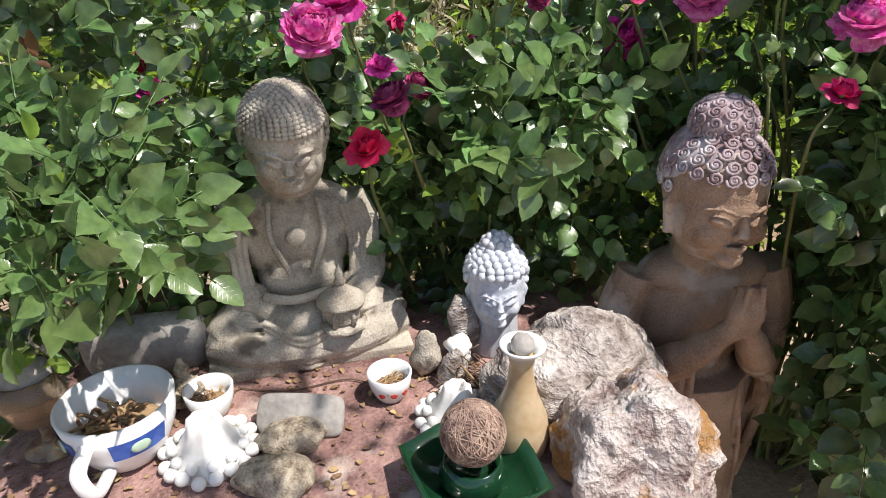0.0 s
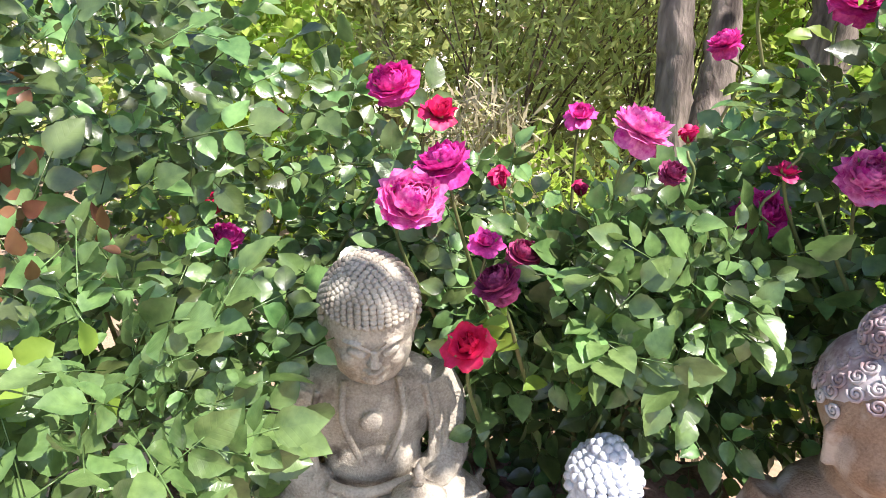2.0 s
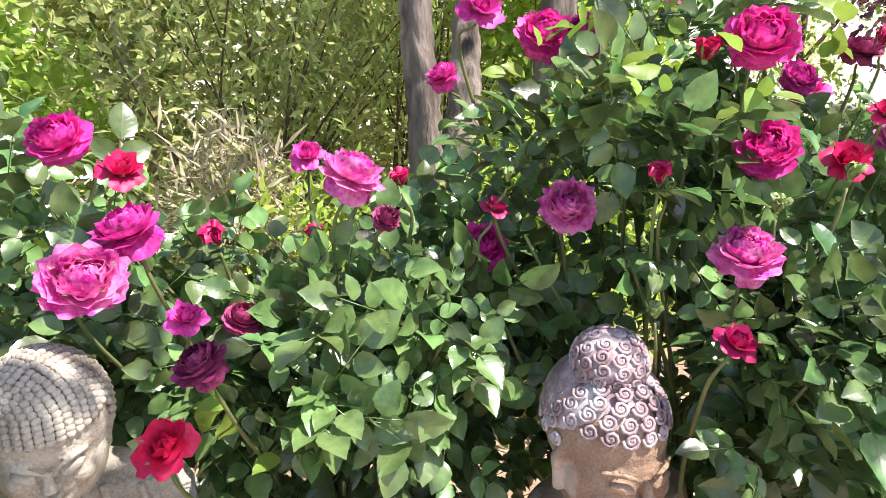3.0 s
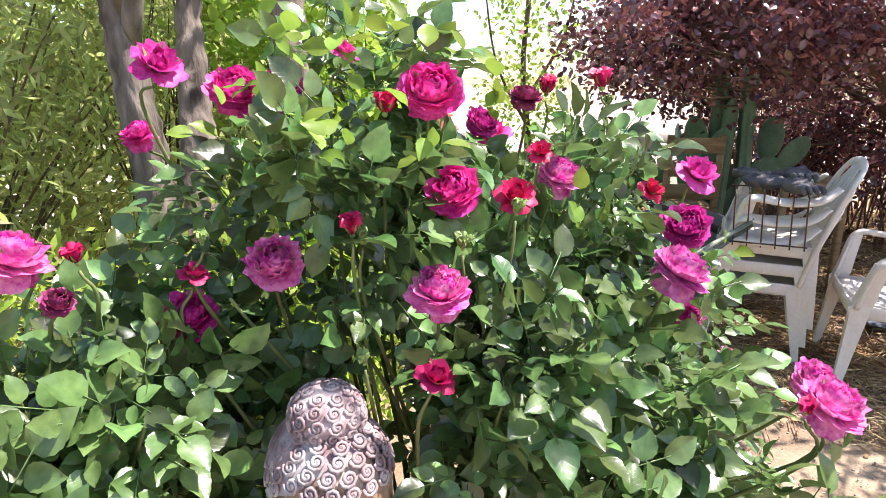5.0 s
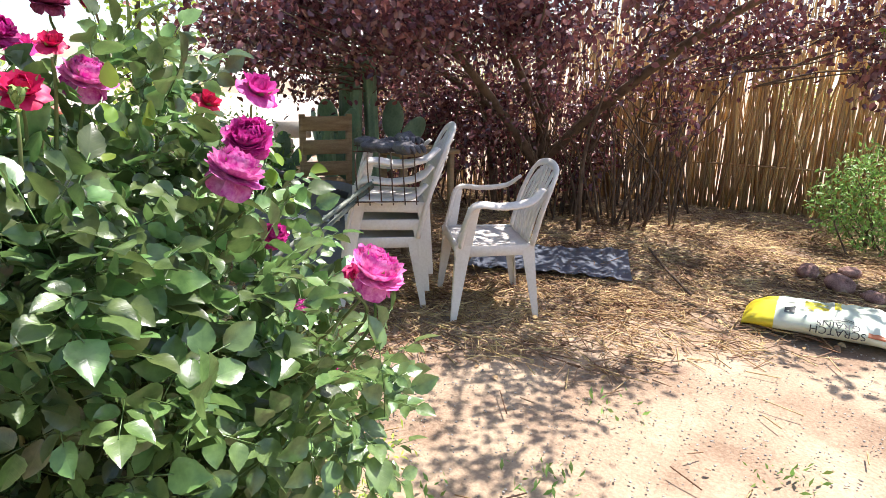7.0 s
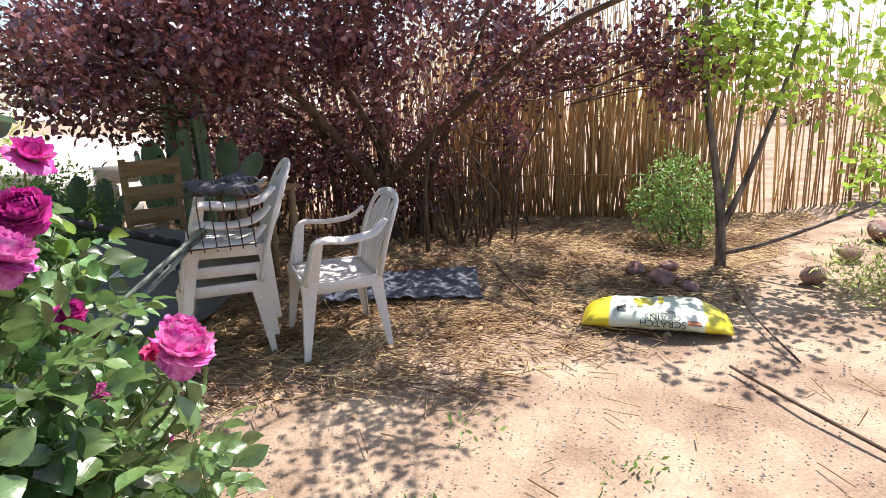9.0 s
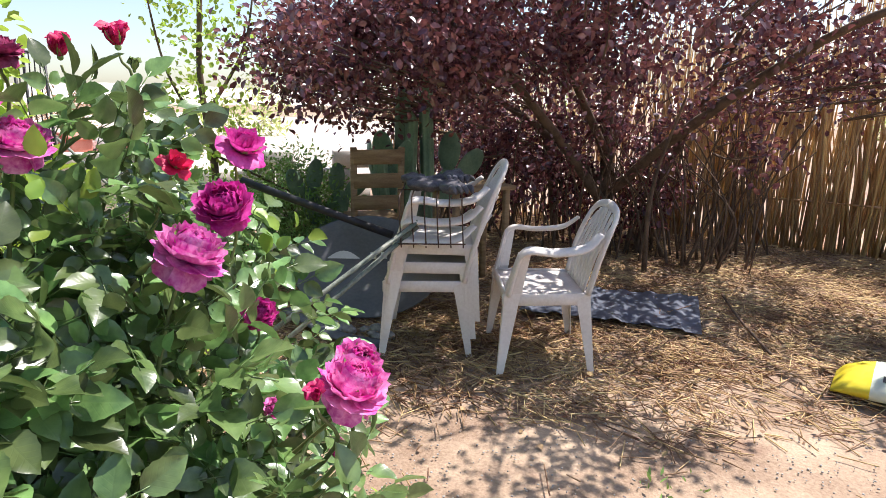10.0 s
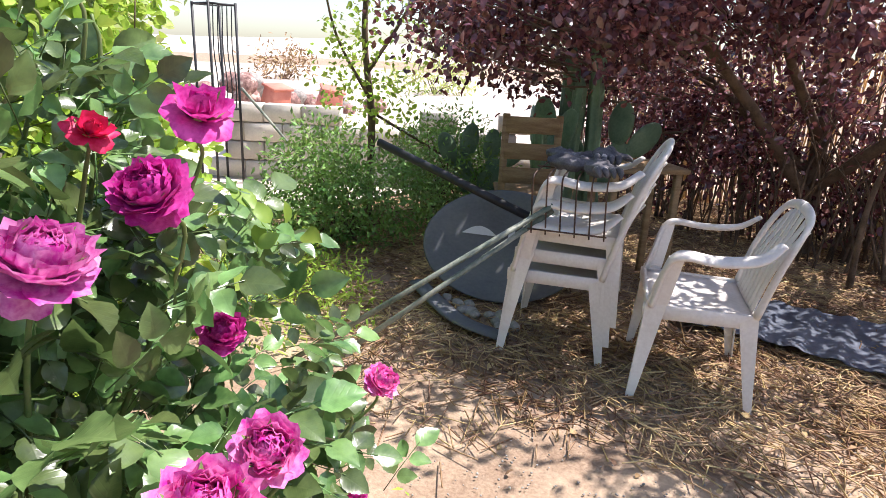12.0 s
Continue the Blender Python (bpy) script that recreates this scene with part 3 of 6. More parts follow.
def spray_shape(r, leaflet=0.045, count=5):
    """A compound leaf: leaflets on a stalk, lying roughly in one plane, in local axes with the stalk along y."""
    p, a, u, z = [], [], [], []
    pairs = (count - 1) // 2
    for k in range(pairs):
        for side in (-1, 1):
            p.append((side * 0.004, 0.042 + 0.046 * k, 0))
            a.append((side * 0.95, 0.55 + r.uniform(-0.15, 0.15), r.uniform(-0.25, 0.05)))
            u.append((r.uniform(-0.3, 0.3), r.uniform(-0.3, 0.3), 1))
            z.append(leaflet * r.uniform(0.7, 1.0))
    p.append((0, 0.042 + 0.046 * pairs - 0.012, 0))
    a.append((r.uniform(-0.2, 0.2), 1, r.uniform(-0.3, 0)))
    u.append((r.uniform(-0.2, 0.2), 0, 1))
    z.append(leaflet * r.uniform(1.0, 1.25))
    v, f = leaf_cloud(np.array(p), np.array(a), np.array(u), np.array(z), width=1.05)
    stalk = Shape().tube([(0, 0, 0), (0, 0.05, 0.003), (0, 0.042 + 0.046 * pairs, 0)], 0.0012, n=3)
    sv = np.vstack(stalk.v)
    tri = np.array([t for q in stalk.f for t in ([q] if len(q) == 3 else [(q[0], q[1], q[2]), (q[0], q[2], q[3])])])
    uv = np.vstack([np.tile(LEAF_V[:, :2], (len(p), 1)), np.tile((0.0, 0.5), (len(sv), 1))])
    return np.vstack([v, sv]), np.vstack([f, tri + len(v)]), uv


_r = random.Random(5)
SPRAYS = [spray_shape(_r, _r.uniform(0.052, 0.074), _r.choice((3, 5, 5))) for _ in range(8)]
SPRAY_DATA = [leaf_mesh("leaf", v, f, LEAF_OWN, uv) for v, f, uv in SPRAYS]


def spray_cloud(places, along, up, scale):
    vs, fs, us, n = [], [], [], 0
    fr = frames(along, up)
    pick = rng.integers(0, len(SPRAYS), len(places))
    for k, (sv, sf, su) in enumerate(SPRAYS):
        m = pick == k
        if m.any():
            v = np.einsum("nij,kj->nki", fr[m], sv) * scale[m][:, None, None] + places[m][:, None, :]
            f = sf[None] + (np.arange(m.sum()) * len(sv))[:, None, None]
            vs.append(v.reshape(-1, 3))
            us.append(np.tile(su, (m.sum(), 1)))
            fs.append(f.reshape(-1, 3) + n)
            n += len(vs[-1])
    return np.vstack(vs), np.vstack(fs), np.vstack(us)


def outside_statues(p):
    """False where the statues, the altar and the walker's way are."""
    seated = (np.hypot(p[:, 0] + 0.29, p[:, 1] - 1.13) < 0.19) & (p[:, 2] < 1.06) & (p[:, 2] > 0.45)
    front = (p[:, 0] > -0.42) & (p[:, 0] < 0.02) & (p[:, 1] < 1.15) & (p[:, 2] < 1.06)
    standing = (np.hypot(p[:, 0] - 0.475, p[:, 1] - 1.07) < np.where(p[:, 2] > 0.82, 0.20, 0.22)) & (p[:, 2] < 1.06)
    ahead = (p[:, 0] > 0.02) & (p[:, 0] < 0.60) & (p[:, 1] < 1.06) & (p[:, 2] < np.where(np.abs(p[:, 0] - 0.42) < 0.24, 1.1, 0.88))
    robe = (p[:, 0] > 0.30) & (p[:, 0] < 0.72) & (p[:, 1] < 1.06) & (p[:, 2] < 0.84)
    head = (np.abs(p[:, 0] - 0.09) < 0.16) & (np.abs(p[:, 1] - 1.02) < 0.17) & (p[:, 2] < 0.84)
    table = (p[:, 0] > -0.8) & (p[:, 0] < 0.45) & (p[:, 1] > 0.3) & (p[:, 1] < 1.25) & (p[:, 2] < 0.62)
    mug = (p[:, 0] > -0.72) & (p[:, 0] < -0.3) & (p[:, 1] < 0.95) & (p[:, 2] < 0.82)
    way = np.hypot(p[:, 0] - np.clip(p[:, 0], -0.1, 1.0), p[:, 1] - 0.22) < 0.36
    return ~(seated | front | standing | ahead | robe | head | table | mug | way)


def rose_bush(name_label, base, blobs, flowers, sprays, near, seed, lean=(0.0, -0.25)):
    r = random.Random(seed)
    bush = thing("rose_bush", name_label, "rose bush", m=pose(*base))
    inv = Matrix.Translation(-Vector(base))
    b = np.array(base)
    for i, (x, y, z, w, kind) in enumerate(flowers):
        style = "bud" if kind in "bg" else "full"
        w *= 0.86
        tip = np.array((x, y, z)) - b
        face = Vector((lean[0] + r.uniform(-0.45, 0.35), lean[1] + r.uniform(-0.55, 0.15), 0.75 if style == "full" else 1.6)).normalized()
        q = Matrix.Translation(Vector(tip) - Vector(face) * w * 0.08 + Vector((0, 0, 0.008))) @ face.to_track_quat("Z", "Y").to_matrix().to_4x4() @ pose(0, 0, 0, 0, 0, r.uniform(0, 360)) @ Matrix.Diagonal((w * r.uniform(0.93, 1.07), w * r.uniform(0.93, 1.07), w * (0.9 if style == "full" else 1.0), 1))
        word = {"m": "magenta full-petalled rose", "l": "lilac-pink full rose, sun highlights put into the petal colour", "r": "open crimson rose", "d": "withering wine-dark rose", "b": "half-open crimson rosebud", "o": "loose open magenta rose", "g": "closed green rosebud"}[kind]
        bloom = link_part("bloom", BLOOMS[kind][i % len(BLOOMS[kind])], bush, word, q)
        link_part("calyx", SEPALS[style], bloom)
        foot = np.array((0.10 * (x - base[0]) + r.uniform(-0.05, 0.05), 0.10 * (y - base[1]) + r.uniform(-0.05, 0.05), -0.01))
        knee = foot * 0.4 + tip * 0.6 + np.array((r.uniform(-0.04, 0.04), 0.05 + r.uniform(-0.04, 0.04), 0.0))
        neck = tip - np.array(face) * (w * 0.3 + 0.06) - (0, 0, 0.03)
        path = curve([foot, knee, neck, tip - np.array(face) * w * 0.28], 6)
        part("cane", Shape().tube(path, np.linspace(0.0055, 0.0022, len(path)), n=6), CANE, bush)
    places, out = in_blobs(blobs, sprays, 0.35)
    keep = outside_statues(places) & (places[:, 2] > 0.05)
    for x, y, z, w, _ in flowers:
        for dx, dy, dz in ((0, 0, 0), (-0.03, -0.08, 0.02), (-0.05, -0.15, 0.04)):
            keep &= np.linalg.norm(places + (0, 0, 0.02) - (x + dx, y + dy, z + dz), axis=1) > 0.55 * w + 0.04
    places, out = places[keep], out[keep]
    n = len(places)
    along = out * (1, 1, 0.5) + rng.normal(0, 0.55, (n, 3)) + (0.05, -0.1, 0.10)
    up = np.tile(np.array(SUN_TO) * 0.8, (n, 1)) + (-0.1, -0.40, 0.15) + rng.normal(0, 0.55, (n, 3))
    scale = rng.uniform(0.50, 0.98, n)
    # the leaves by the walk are objects of their own
    gap = np.hypot(places[:, 0] - np.clip(places[:, 0], -0.1, 1.0), places[:, 1] - 0.22)
    order = np.argsort(gap)
    mine = np.zeros(n, bool)
    mine[order[:near]] = True
    fr = frames(along, up)
    for k in np.nonzero(mine)[0]:
        m = Matrix([[*fr[k][i], places[k][i] - b[i]] for i in range(3)] + [[0, 0, 0, 1]]) @ Matrix.Scale(scale[k], 4)
        link_part("leaf", SPRAY_DATA[rng.integers(0, len(SPRAY_DATA))], bush, m=m)
    v, f, uv = spray_cloud((places - b)[~mine], along[~mine], up[~mine], scale[~mine])
    tagged(link_part("foliage", leaf_mesh("foliage", v, f, LEAF, uv), bush), "dark green glossy compound rose leaves", kind="stuff")
    # bare canes inside
    for k in range(16):
        c, rad, _ = blobs[k % len(blobs)]
        top = np.array(c) - b + any_way(1)[0] * np.array(rad) * 0.8
        foot = np.array((r.uniform(-0.12, 0.12), r.uniform(-0.1, 0.1), -0.01))
        path = curve([foot, foot * 0.4 + top * 0.6 + (0, 0, 0.1), top], 6)
        part("cane", Shape().tube(path, np.linspace(0.007, 0.0025, len(path)), n=6), CANE, bush)
    return bush


def young_tips(bush, base, spots, mat, seed):
    """Bright or bronze young shoots at the cane ends."""
    g = np.random.default_rng(seed)
    p = np.vstack([np.array(s) + g.normal(0, 0.035, (7, 3)) for s in spots]) - np.array(base)
    n = len(p)
    v, f = leaf_cloud(p, g.normal(0, 0.6, (n, 3)) + (0, 0, 0.5), g.normal(0, 0.5, (n, 3)) + (0.3, -0.4, 0.8), g.uniform(0.03, 0.055, n) * (0.7 if mat is BRONZE else 1))
    tagged(link_part("young_leaves", leaf_mesh("young_leaves", v, f, mat), bush, "light young leaves at the shoot tips" if mat is YOUNG else "bronze-red young leaves at the shoot tips"), kind="stuff")


def build_roses():
    base = (-0.85, 1.35, 0)
    left = rose_bush("leafy rose bush with bronze shoots and few buds beside the altar", base, [((-0.95, 1.15, 0.80), (0.42, 0.38, 0.48), 1.6), ((-0.62, 0.93, 0.82), (0.22, 0.26, 0.25), 0.9), ((-0.85, 1.45, 1.0), (0.55, 0.42, 0.42), 1.5), ((-0.50, 1.40, 0.85), (0.30, 0.25, 0.40), 1.0), ((-0.95, 1.35, 1.28), (0.35, 0.32, 0.22), 0.7), ((-0.52, 0.80, 0.92), (0.12, 0.14, 0.16), 0.25), ((-1.25, 0.95, 0.95), (0.35, 0.35, 0.5), 0.7)], FLOWERS_LEFT, 1600, 90, 21)
    young_tips(left, base, [(-0.70, 0.90, 1.08), (-0.75, 1.0, 1.15), (-0.85, 1.1, 1.25), (-0.60, 0.95, 1.1)], BRONZE, 4)
    young_tips(left, base, [(-0.55, 0.75, 1.02), (-0.62, 0.78, 0.70), (-0.7, 1.3, 1.3)], YOUNG, 5)
    base = (0.05, 1.50, 0)
    mid = rose_bush("rose bush in bloom behind the statues", base, [((-0.10, 1.42, 0.72), (0.42, 0.22, 0.36), 1.5), ((0.25, 1.42, 0.74), (0.38, 0.25, 0.36), 1.5), ((0.0, 1.30, 0.92), (0.30, 0.16, 0.14), 0.6), ((-0.02, 1.10, 0.76), (0.13, 0.10, 0.14), 0.35), ((0.30, 1.22, 0.92), (0.16, 0.14, 0.16), 0.4), ((-0.22, 1.32, 1.02), (0.16, 0.14, 0.14), 0.3), ((0.22, 1.18, 0.95), (0.08, 0.08, 0.10), 0.20), ((0.02, 1.16, 0.86), (0.10, 0.07, 0.08), 0.18)], FLOWERS_MID, 1350, 60, 22)
    young_tips(mid, base, [(0.02, 1.10, 0.84), (-0.08, 1.08, 0.90)], YOUNG, 6)
    base = (0.85, 1.30, 0)
    right = rose_bush("tall rose bush covered in magenta blooms", base, [((0.70, 1.25, 0.85), (0.36, 0.30, 0.48), 1.6), ((1.02, 1.08, 0.72), (0.27, 0.27, 0.48), 1.6), ((0.58, 1.30, 1.12), (0.30, 0.22, 0.24), 0.9), ((0.98, 1.20, 1.14), (0.27, 0.20, 0.22), 0.8), ((1.25, 1.14, 0.70), (0.22, 0.24, 0.45), 1.0), ((1.46, 1.16, 0.42), (0.18, 0.18, 0.22), 0.35), ((0.80, 0.92, 0.60), (0.18, 0.16, 0.46), 0.9), ((0.68, 0.98, 0.92), (0.16, 0.12, 0.16), 0.4), ((1.05, 0.72, 0.70), (0.12, 0.12, 0.22), 0.3), ((0.62, 1.30, 1.38), (0.22, 0.16, 0.14), 0.6), ((0.66, 0.95, 0.72), (0.09, 0.09, 0.28), 0.35), ((0.76, 1.00, 0.98), (0.09, 0.10, 0.13), 0.30)], FLOWERS_RIGHT, 2800, 150, 23, lean=(-0.15, -0.3))
    young_tips(right, base, [(1.37, 1.05, 1.08), (0.62, 1.2, 1.5), (0.55, 1.32, 1.48), (0.95, 1.02, 1.2), (0.70, 1.25, 1.50), (0.78, 1.18, 1.46), (0.50, 1.25, 1.45), (0.68, 1.10, 1.33), (0.86, 1.15, 1.38), (0.45, 1.30, 1.38), (0.58, 1.15, 1.36)], YOUNG, 7)


# ---- trees and shrubs ----
def branch_tree(tree, trunk_paths, radii, mat, name="limb"):
    for k, (path, r) in enumerate(zip(trunk_paths, radii)):
        c = curve(path, 8)
        c = curve(path, 22) if r > 0.06 else c
        s = Shape().tube(c, np.linspace(r, r * 0.35, len(c)), n=26 if r > 0.06 else 10)
        ob = part("trunk" if k == 0 else name, s, mat, tree)
        rough_up(ob, 0.05, r * 0.16, k, 3)


def crown(tree, base, blobs, n, size, mat, label, cluster=7, shell=0.2, spread=0.09, width=0.95, template=PLAIN_V, faces=PLAIN_F, keep=None, droop=0.0, up=(0.2, -0.2, 0.8)):
    """Leaves in clusters on twigs; the clusters leave gaps."""
    c, out = in_blobs(blobs, n // cluster, shell)
    if keep is not None:
        k = keep(c)
        c, out = c[k], out[k]
    p = np.repeat(c, cluster, 0) + rng.normal(0, spread, (len(c) * cluster, 3))
    m = len(p)
    along = np.repeat(out, cluster, 0) * 0.5 + rng.normal(0, 0.7, (m, 3)) + (0, 0, -droop)
    v, f = leaf_cloud(p - np.array(base), along, rng.normal(0, 0.6, (m, 3)) + up, rng.uniform(0.7, 1.25, m) * size, template, faces, width)
    tagged(link_part("crown", leaf_mesh("crown", v, f, mat), tree), label, kind="stuff")
    return c


def twigs(tree, base, starts, ends, r, mat):
    s = Shape()
    for a, b in zip(starts, ends):
        a, b = np.array(a) - base, np.array(b) - base
        mid = (a + b) / 2 + rng.normal(0, 0.06, 3) * np.linalg.norm(b - a)
        s.tube(curve([a, mid, b], 4), np.linspace(r, r * 0.3, 9), n=5)
    tagged(part("twig_mass", s, mat, tree), kind="stuff")


def build_plum():
    base = np.array((6.1, 1.95, 0.0))
    tree = thing("plum_tree", "spreading purple-leaved plum tree shading the yard", "tree", m=pose(*base))
    z = np.zeros(3)
    branch_tree(tree, [[z, (0.02, 0.0, 0.5), (-0.1, 0.0, 1.2), (-0.15, 0.05, 2.2), (0, 0, 3.1)], [(0, 0, 0.4), (-0.6, 0.3, 1.1), (-1.5, 0.6, 1.8), (-2.3, 0.9, 2.1)], [(0.0, 0, 0.5), (-0.4, -0.7, 1.1), (-1.0, -1.6, 1.7), (-1.4, -2.4, 2.0)], [(-0.1, 0, 0.9), (-0.9, 0.1, 1.7), (-1.8, -0.2, 2.3)], [(0, 0, 0.6), (-0.1, 1.0, 1.3), (-0.9, 1.9, 1.8), (-1.9, 2.1, 1.9)], [(0.05, -0.3, 0), (0.1, -0.5, 0.8), (-0.1, -0.9, 1.6), (-0.3, -1.2, 2.4)], [(0.1, 0.5, 0), (0.0, 0.6, 0.9), (-0.2, 0.7, 1.8)], [(-0.6, -0.55, 0), (-0.75, -0.6, 0.7), (-0.8, -0.8, 1.4)]], [0.075, 0.05, 0.05, 0.04, 0.045, 0.04, 0.035, 0.022], TWIG)
    # Clumps at (3.5, 0.35) and (4.2, 0.3) hang above view, added to shade the dirt.
    blobs = [((4.9, 2.6, 1.95), (1.0, 1.0, 0.65), 2.2), ((4.8, 1.2, 2.0), (1.0, 0.9, 0.62), 2.2), ((5.2, 0.1, 2.05), (0.9, 0.9, 0.62), 0.6), ((4.0, 2.6, 1.75), (0.75, 0.8, 0.42), 1.9), ((4.7, 3.6, 1.7), (0.8, 0.8, 0.60), 2.2), ((4.0, 1.5, 2.3), (0.6, 0.7, 0.36), 0.8), ((6.0, 1.6, 1.6), (0.8, 1.4, 0.8), 1.0), ((5.9, 2.6, 1.0), (0.6, 1.0, 0.7), 1.1), ((5.9, 0.6, 1.3), (0.6, 0.9, 0.5), 0.35), ((5.3, 3.2, 1.15), (0.5, 0.5, 0.35), 0.5), ((5.4, -0.5, 1.6), (0.5, 0.5, 0.45), 0.6), ((6.0, 0.5, 2.6), (1.2, 1.8, 0.5), 0.2), ((3.5, 0.35, 2.4), (0.55, 0.55, 0.28), 0.16), ((4.2, 0.3, 2.35), (0.6, 0.7, 0.35), 0.2), ((6.3, 2.3, 0.75), (0.45, 1.1, 0.6), 1.8), ((6.4, 3.6, 0.8), (0.6, 0.8, 0.7), 1.1), ((5.9, 0.0, 1.5), (0.6, 0.8, 0.4), 0.4), ((3.5, 3.1, 1.62), (0.4, 0.5, 0.28), 0.35)]
    c = crown(tree, base, blobs, 40000, 0.056, PLUM, "deep purple-brown leaves in loose sprays", cluster=75, spread=0.105, width=0.9, up=(0.1, -0.2, 0.6))
    stems = Shape()
    for k in range(170):
        x, y = rng.uniform(5.7, 6.9), rng.uniform(0.6, 4.2)
        q = np.array((x, y, 0.0)) - base
        h = rng.uniform(0.7, 1.6)
        stems.tube(curve([q, q + (rng.normal(0, 0.08), rng.normal(0, 0.10), h * 0.5), q + (rng.normal(-0.1, 0.2), rng.normal(0, 0.25), h)], 4), np.linspace(rng.uniform(0.006, 0.016), 0.004, 9), n=5)
    tagged(part("sucker_growth", stems, TWIG, tree), "thin brown sucker stems round the trunk", kind="stuff")
    pick = rng.integers(0, len(c), 420)
    root = base + np.array((-0.1, 0, 1.3))
    twigs(tree, base, [q * 0.72 + root * 0.28 + (0, 0, -0.1) for q in c[pick]], c[pick], 0.009, TWIG)


def shrub(label, base, blobs, n, size, mat, stems=14, template=NARROW_V, faces=NARROW_F, name="shrub", category="shrub", width=1.0, stem_mat=None, cluster=8, spread=0.06, r=0.009, shell=0.1):
    base = np.array(base, float)
    tree = thing(name, label, category, m=pose(*base))
    c = crown(tree, base, blobs, n, size, mat, "", cluster=cluster, spread=spread, template=template, faces=faces, width=width, shell=shell)
    for k in range(stems):
        e = c[rng.integers(0, len(c))] - base
        foot = np.array((rng.normal(0, 0.10), rng.normal(0, 0.10), -0.02))
        path = curve([foot, foot + (e - foot) * (0.4, 0.4, 0.55) + rng.normal(0, 0.04, 3), e], 5)
        part("stem", Shape().tube(path, np.linspace(r, r * 0.3, len(path)), n=5), stem_mat or TWIG, tree)
    return tree


def build_background():
    # sunlit thicket behind the roses
    shrub("tall feathery light green shrub in full sun", (-0.2, 3.3, 0), [((-0.2, 3.3, 0.9), (0.8, 0.5, 0.9), 2), ((0.2, 3.4, 1.7), (0.7, 0.5, 0.7), 1.5)], 5600, 0.075, WILLOW, 30, width=0.8, spread=0.10)
    shrub("tall feathery light green shrub in full sun", (0.75, 3.7, 0), [((0.8, 3.7, 1.0), (0.8, 0.6, 1.0), 2), ((0.9, 3.8, 2.0), (0.8, 0.6, 0.8), 1.5)], 6000, 0.075, WILLOW, 30, width=0.8, spread=0.10)
    shrub("leafy yellow-green shrub in the sun", (-1.5, 3.4, 0), [((-1.5, 3.4, 0.8), (0.8, 0.6, 0.8), 2), ((-1.8, 3.6, 1.5), (0.7, 0.5, 0.5), 1)], 7000, 0.065, LIME, 16, PLAIN_V, PLAIN_F)
    shrub("low yellow-green undergrowth behind the roses", (0.3, 2.5, 0), [((0.1, 2.45, 0.45), (0.9, 0.35, 0.5), 1.5), ((0.95, 2.3, 0.6), (0.5, 0.35, 0.6), 1.2)], 9000, 0.055, LIME, 22, width=1.1)
    shrub("lime green shrub catching the sun behind the roses", (1.5, 3.0, 0), [((1.45, 3.0, 0.75), (0.5, 0.5, 0.7), 1.4), ((1.4, 3.3, 1.5), (0.55, 0.5, 0.6), 1.0)], 7000, 0.06, LIME, 16, PLAIN_V, PLAIN_F)
    for x, y in ((-2.6, 5.2), (-0.9, 5.0), (0.5, 5.2), (1.6, 5.5), (-4.2, 4.6)):
        shrub("broad yellow-green shrub in the glare behind", (x, y, 0), [((x, y, 0.9), (0.9, 0.6, 0.9), 2), ((x + 0.2, y, 1.7), (0.7, 0.5, 0.5), 1)], 5200, 0.09, WILLOW, 14, PLAIN_V, PLAIN_F, spread=0.14)
    # paired trunks
    base = np.array((0.50, 2.55, 0.0))
    tree = thing("yard_tree", "old tree with two grey-barked trunks", "tree", m=pose(*base))
    # The three long thin limbs stay out of view, added to carry shading leaves.
    branch_tree(tree, [[(0, 0, 0), (0.03, 0, 0.7), (0.0, 0.02, 1.3), (-0.06, 0.05, 1.9), (-0.2, 0.1, 2.6)], [(0.06, 0.02, 0.55), (0.20, 0.16, 1.1), (0.25, 0.30, 1.6), (0.36, 0.5, 2.5)], [(0.0, 0.02, 1.5), (0.1, -0.4, 2.4), (0.1, -1.3, 2.75), (0.36, -2.25, 2.75)], [(0.1, -1.2, 2.72), (0.55, -1.7, 2.75), (1.0, -2.1, 2.75)], [(0.0, 0.02, 1.6), (-0.2, -0.5, 2.45), (-0.5, -1.2, 2.7), (-0.75, -1.9, 2.75)]], [0.085, 0.085, 0.03, 0.015, 0.028], BARK)
    # The four small clumps are unseen, placed sunward to shade statues, altar and left bush.
    crown(tree, base, [((0.5, 3.1, 2.9), (1.2, 0.8, 0.4), 1), ((0.64, 0.58, 2.75), (0.13, 0.13, 0.10), 0.038), ((1.50, 0.43, 2.75), (0.11, 0.11, 0.10), 0.012), ((0.86, 0.28, 2.75), (0.16, 0.14, 0.10), 0.022), ((-0.02, 0.74, 2.75), (0.52, 0.42, 0.12), 0.10)], 3200, 0.06, LIME, "light green leaves high on limbs, unseen clumps added for shade", spread=0.07)
    base = np.array((1.12, 2.75, 0.0))
    tree = thing("yard_tree", "leaning brown tree trunk behind the roses", "tree", m=pose(*base))
    branch_tree(tree, [[(0, 0, 0), (0.0, 0, 0.8), (-0.03, 0.0, 1.5), (0.05, 0.05, 2.6)]], [0.13], BARK)
    crown(tree, base, [((1.1, 3.0, 2.9), (0.8, 0.6, 0.4), 1)], 1600, 0.06, LIME, "light green leaves high on the trunk", spread=0.1)
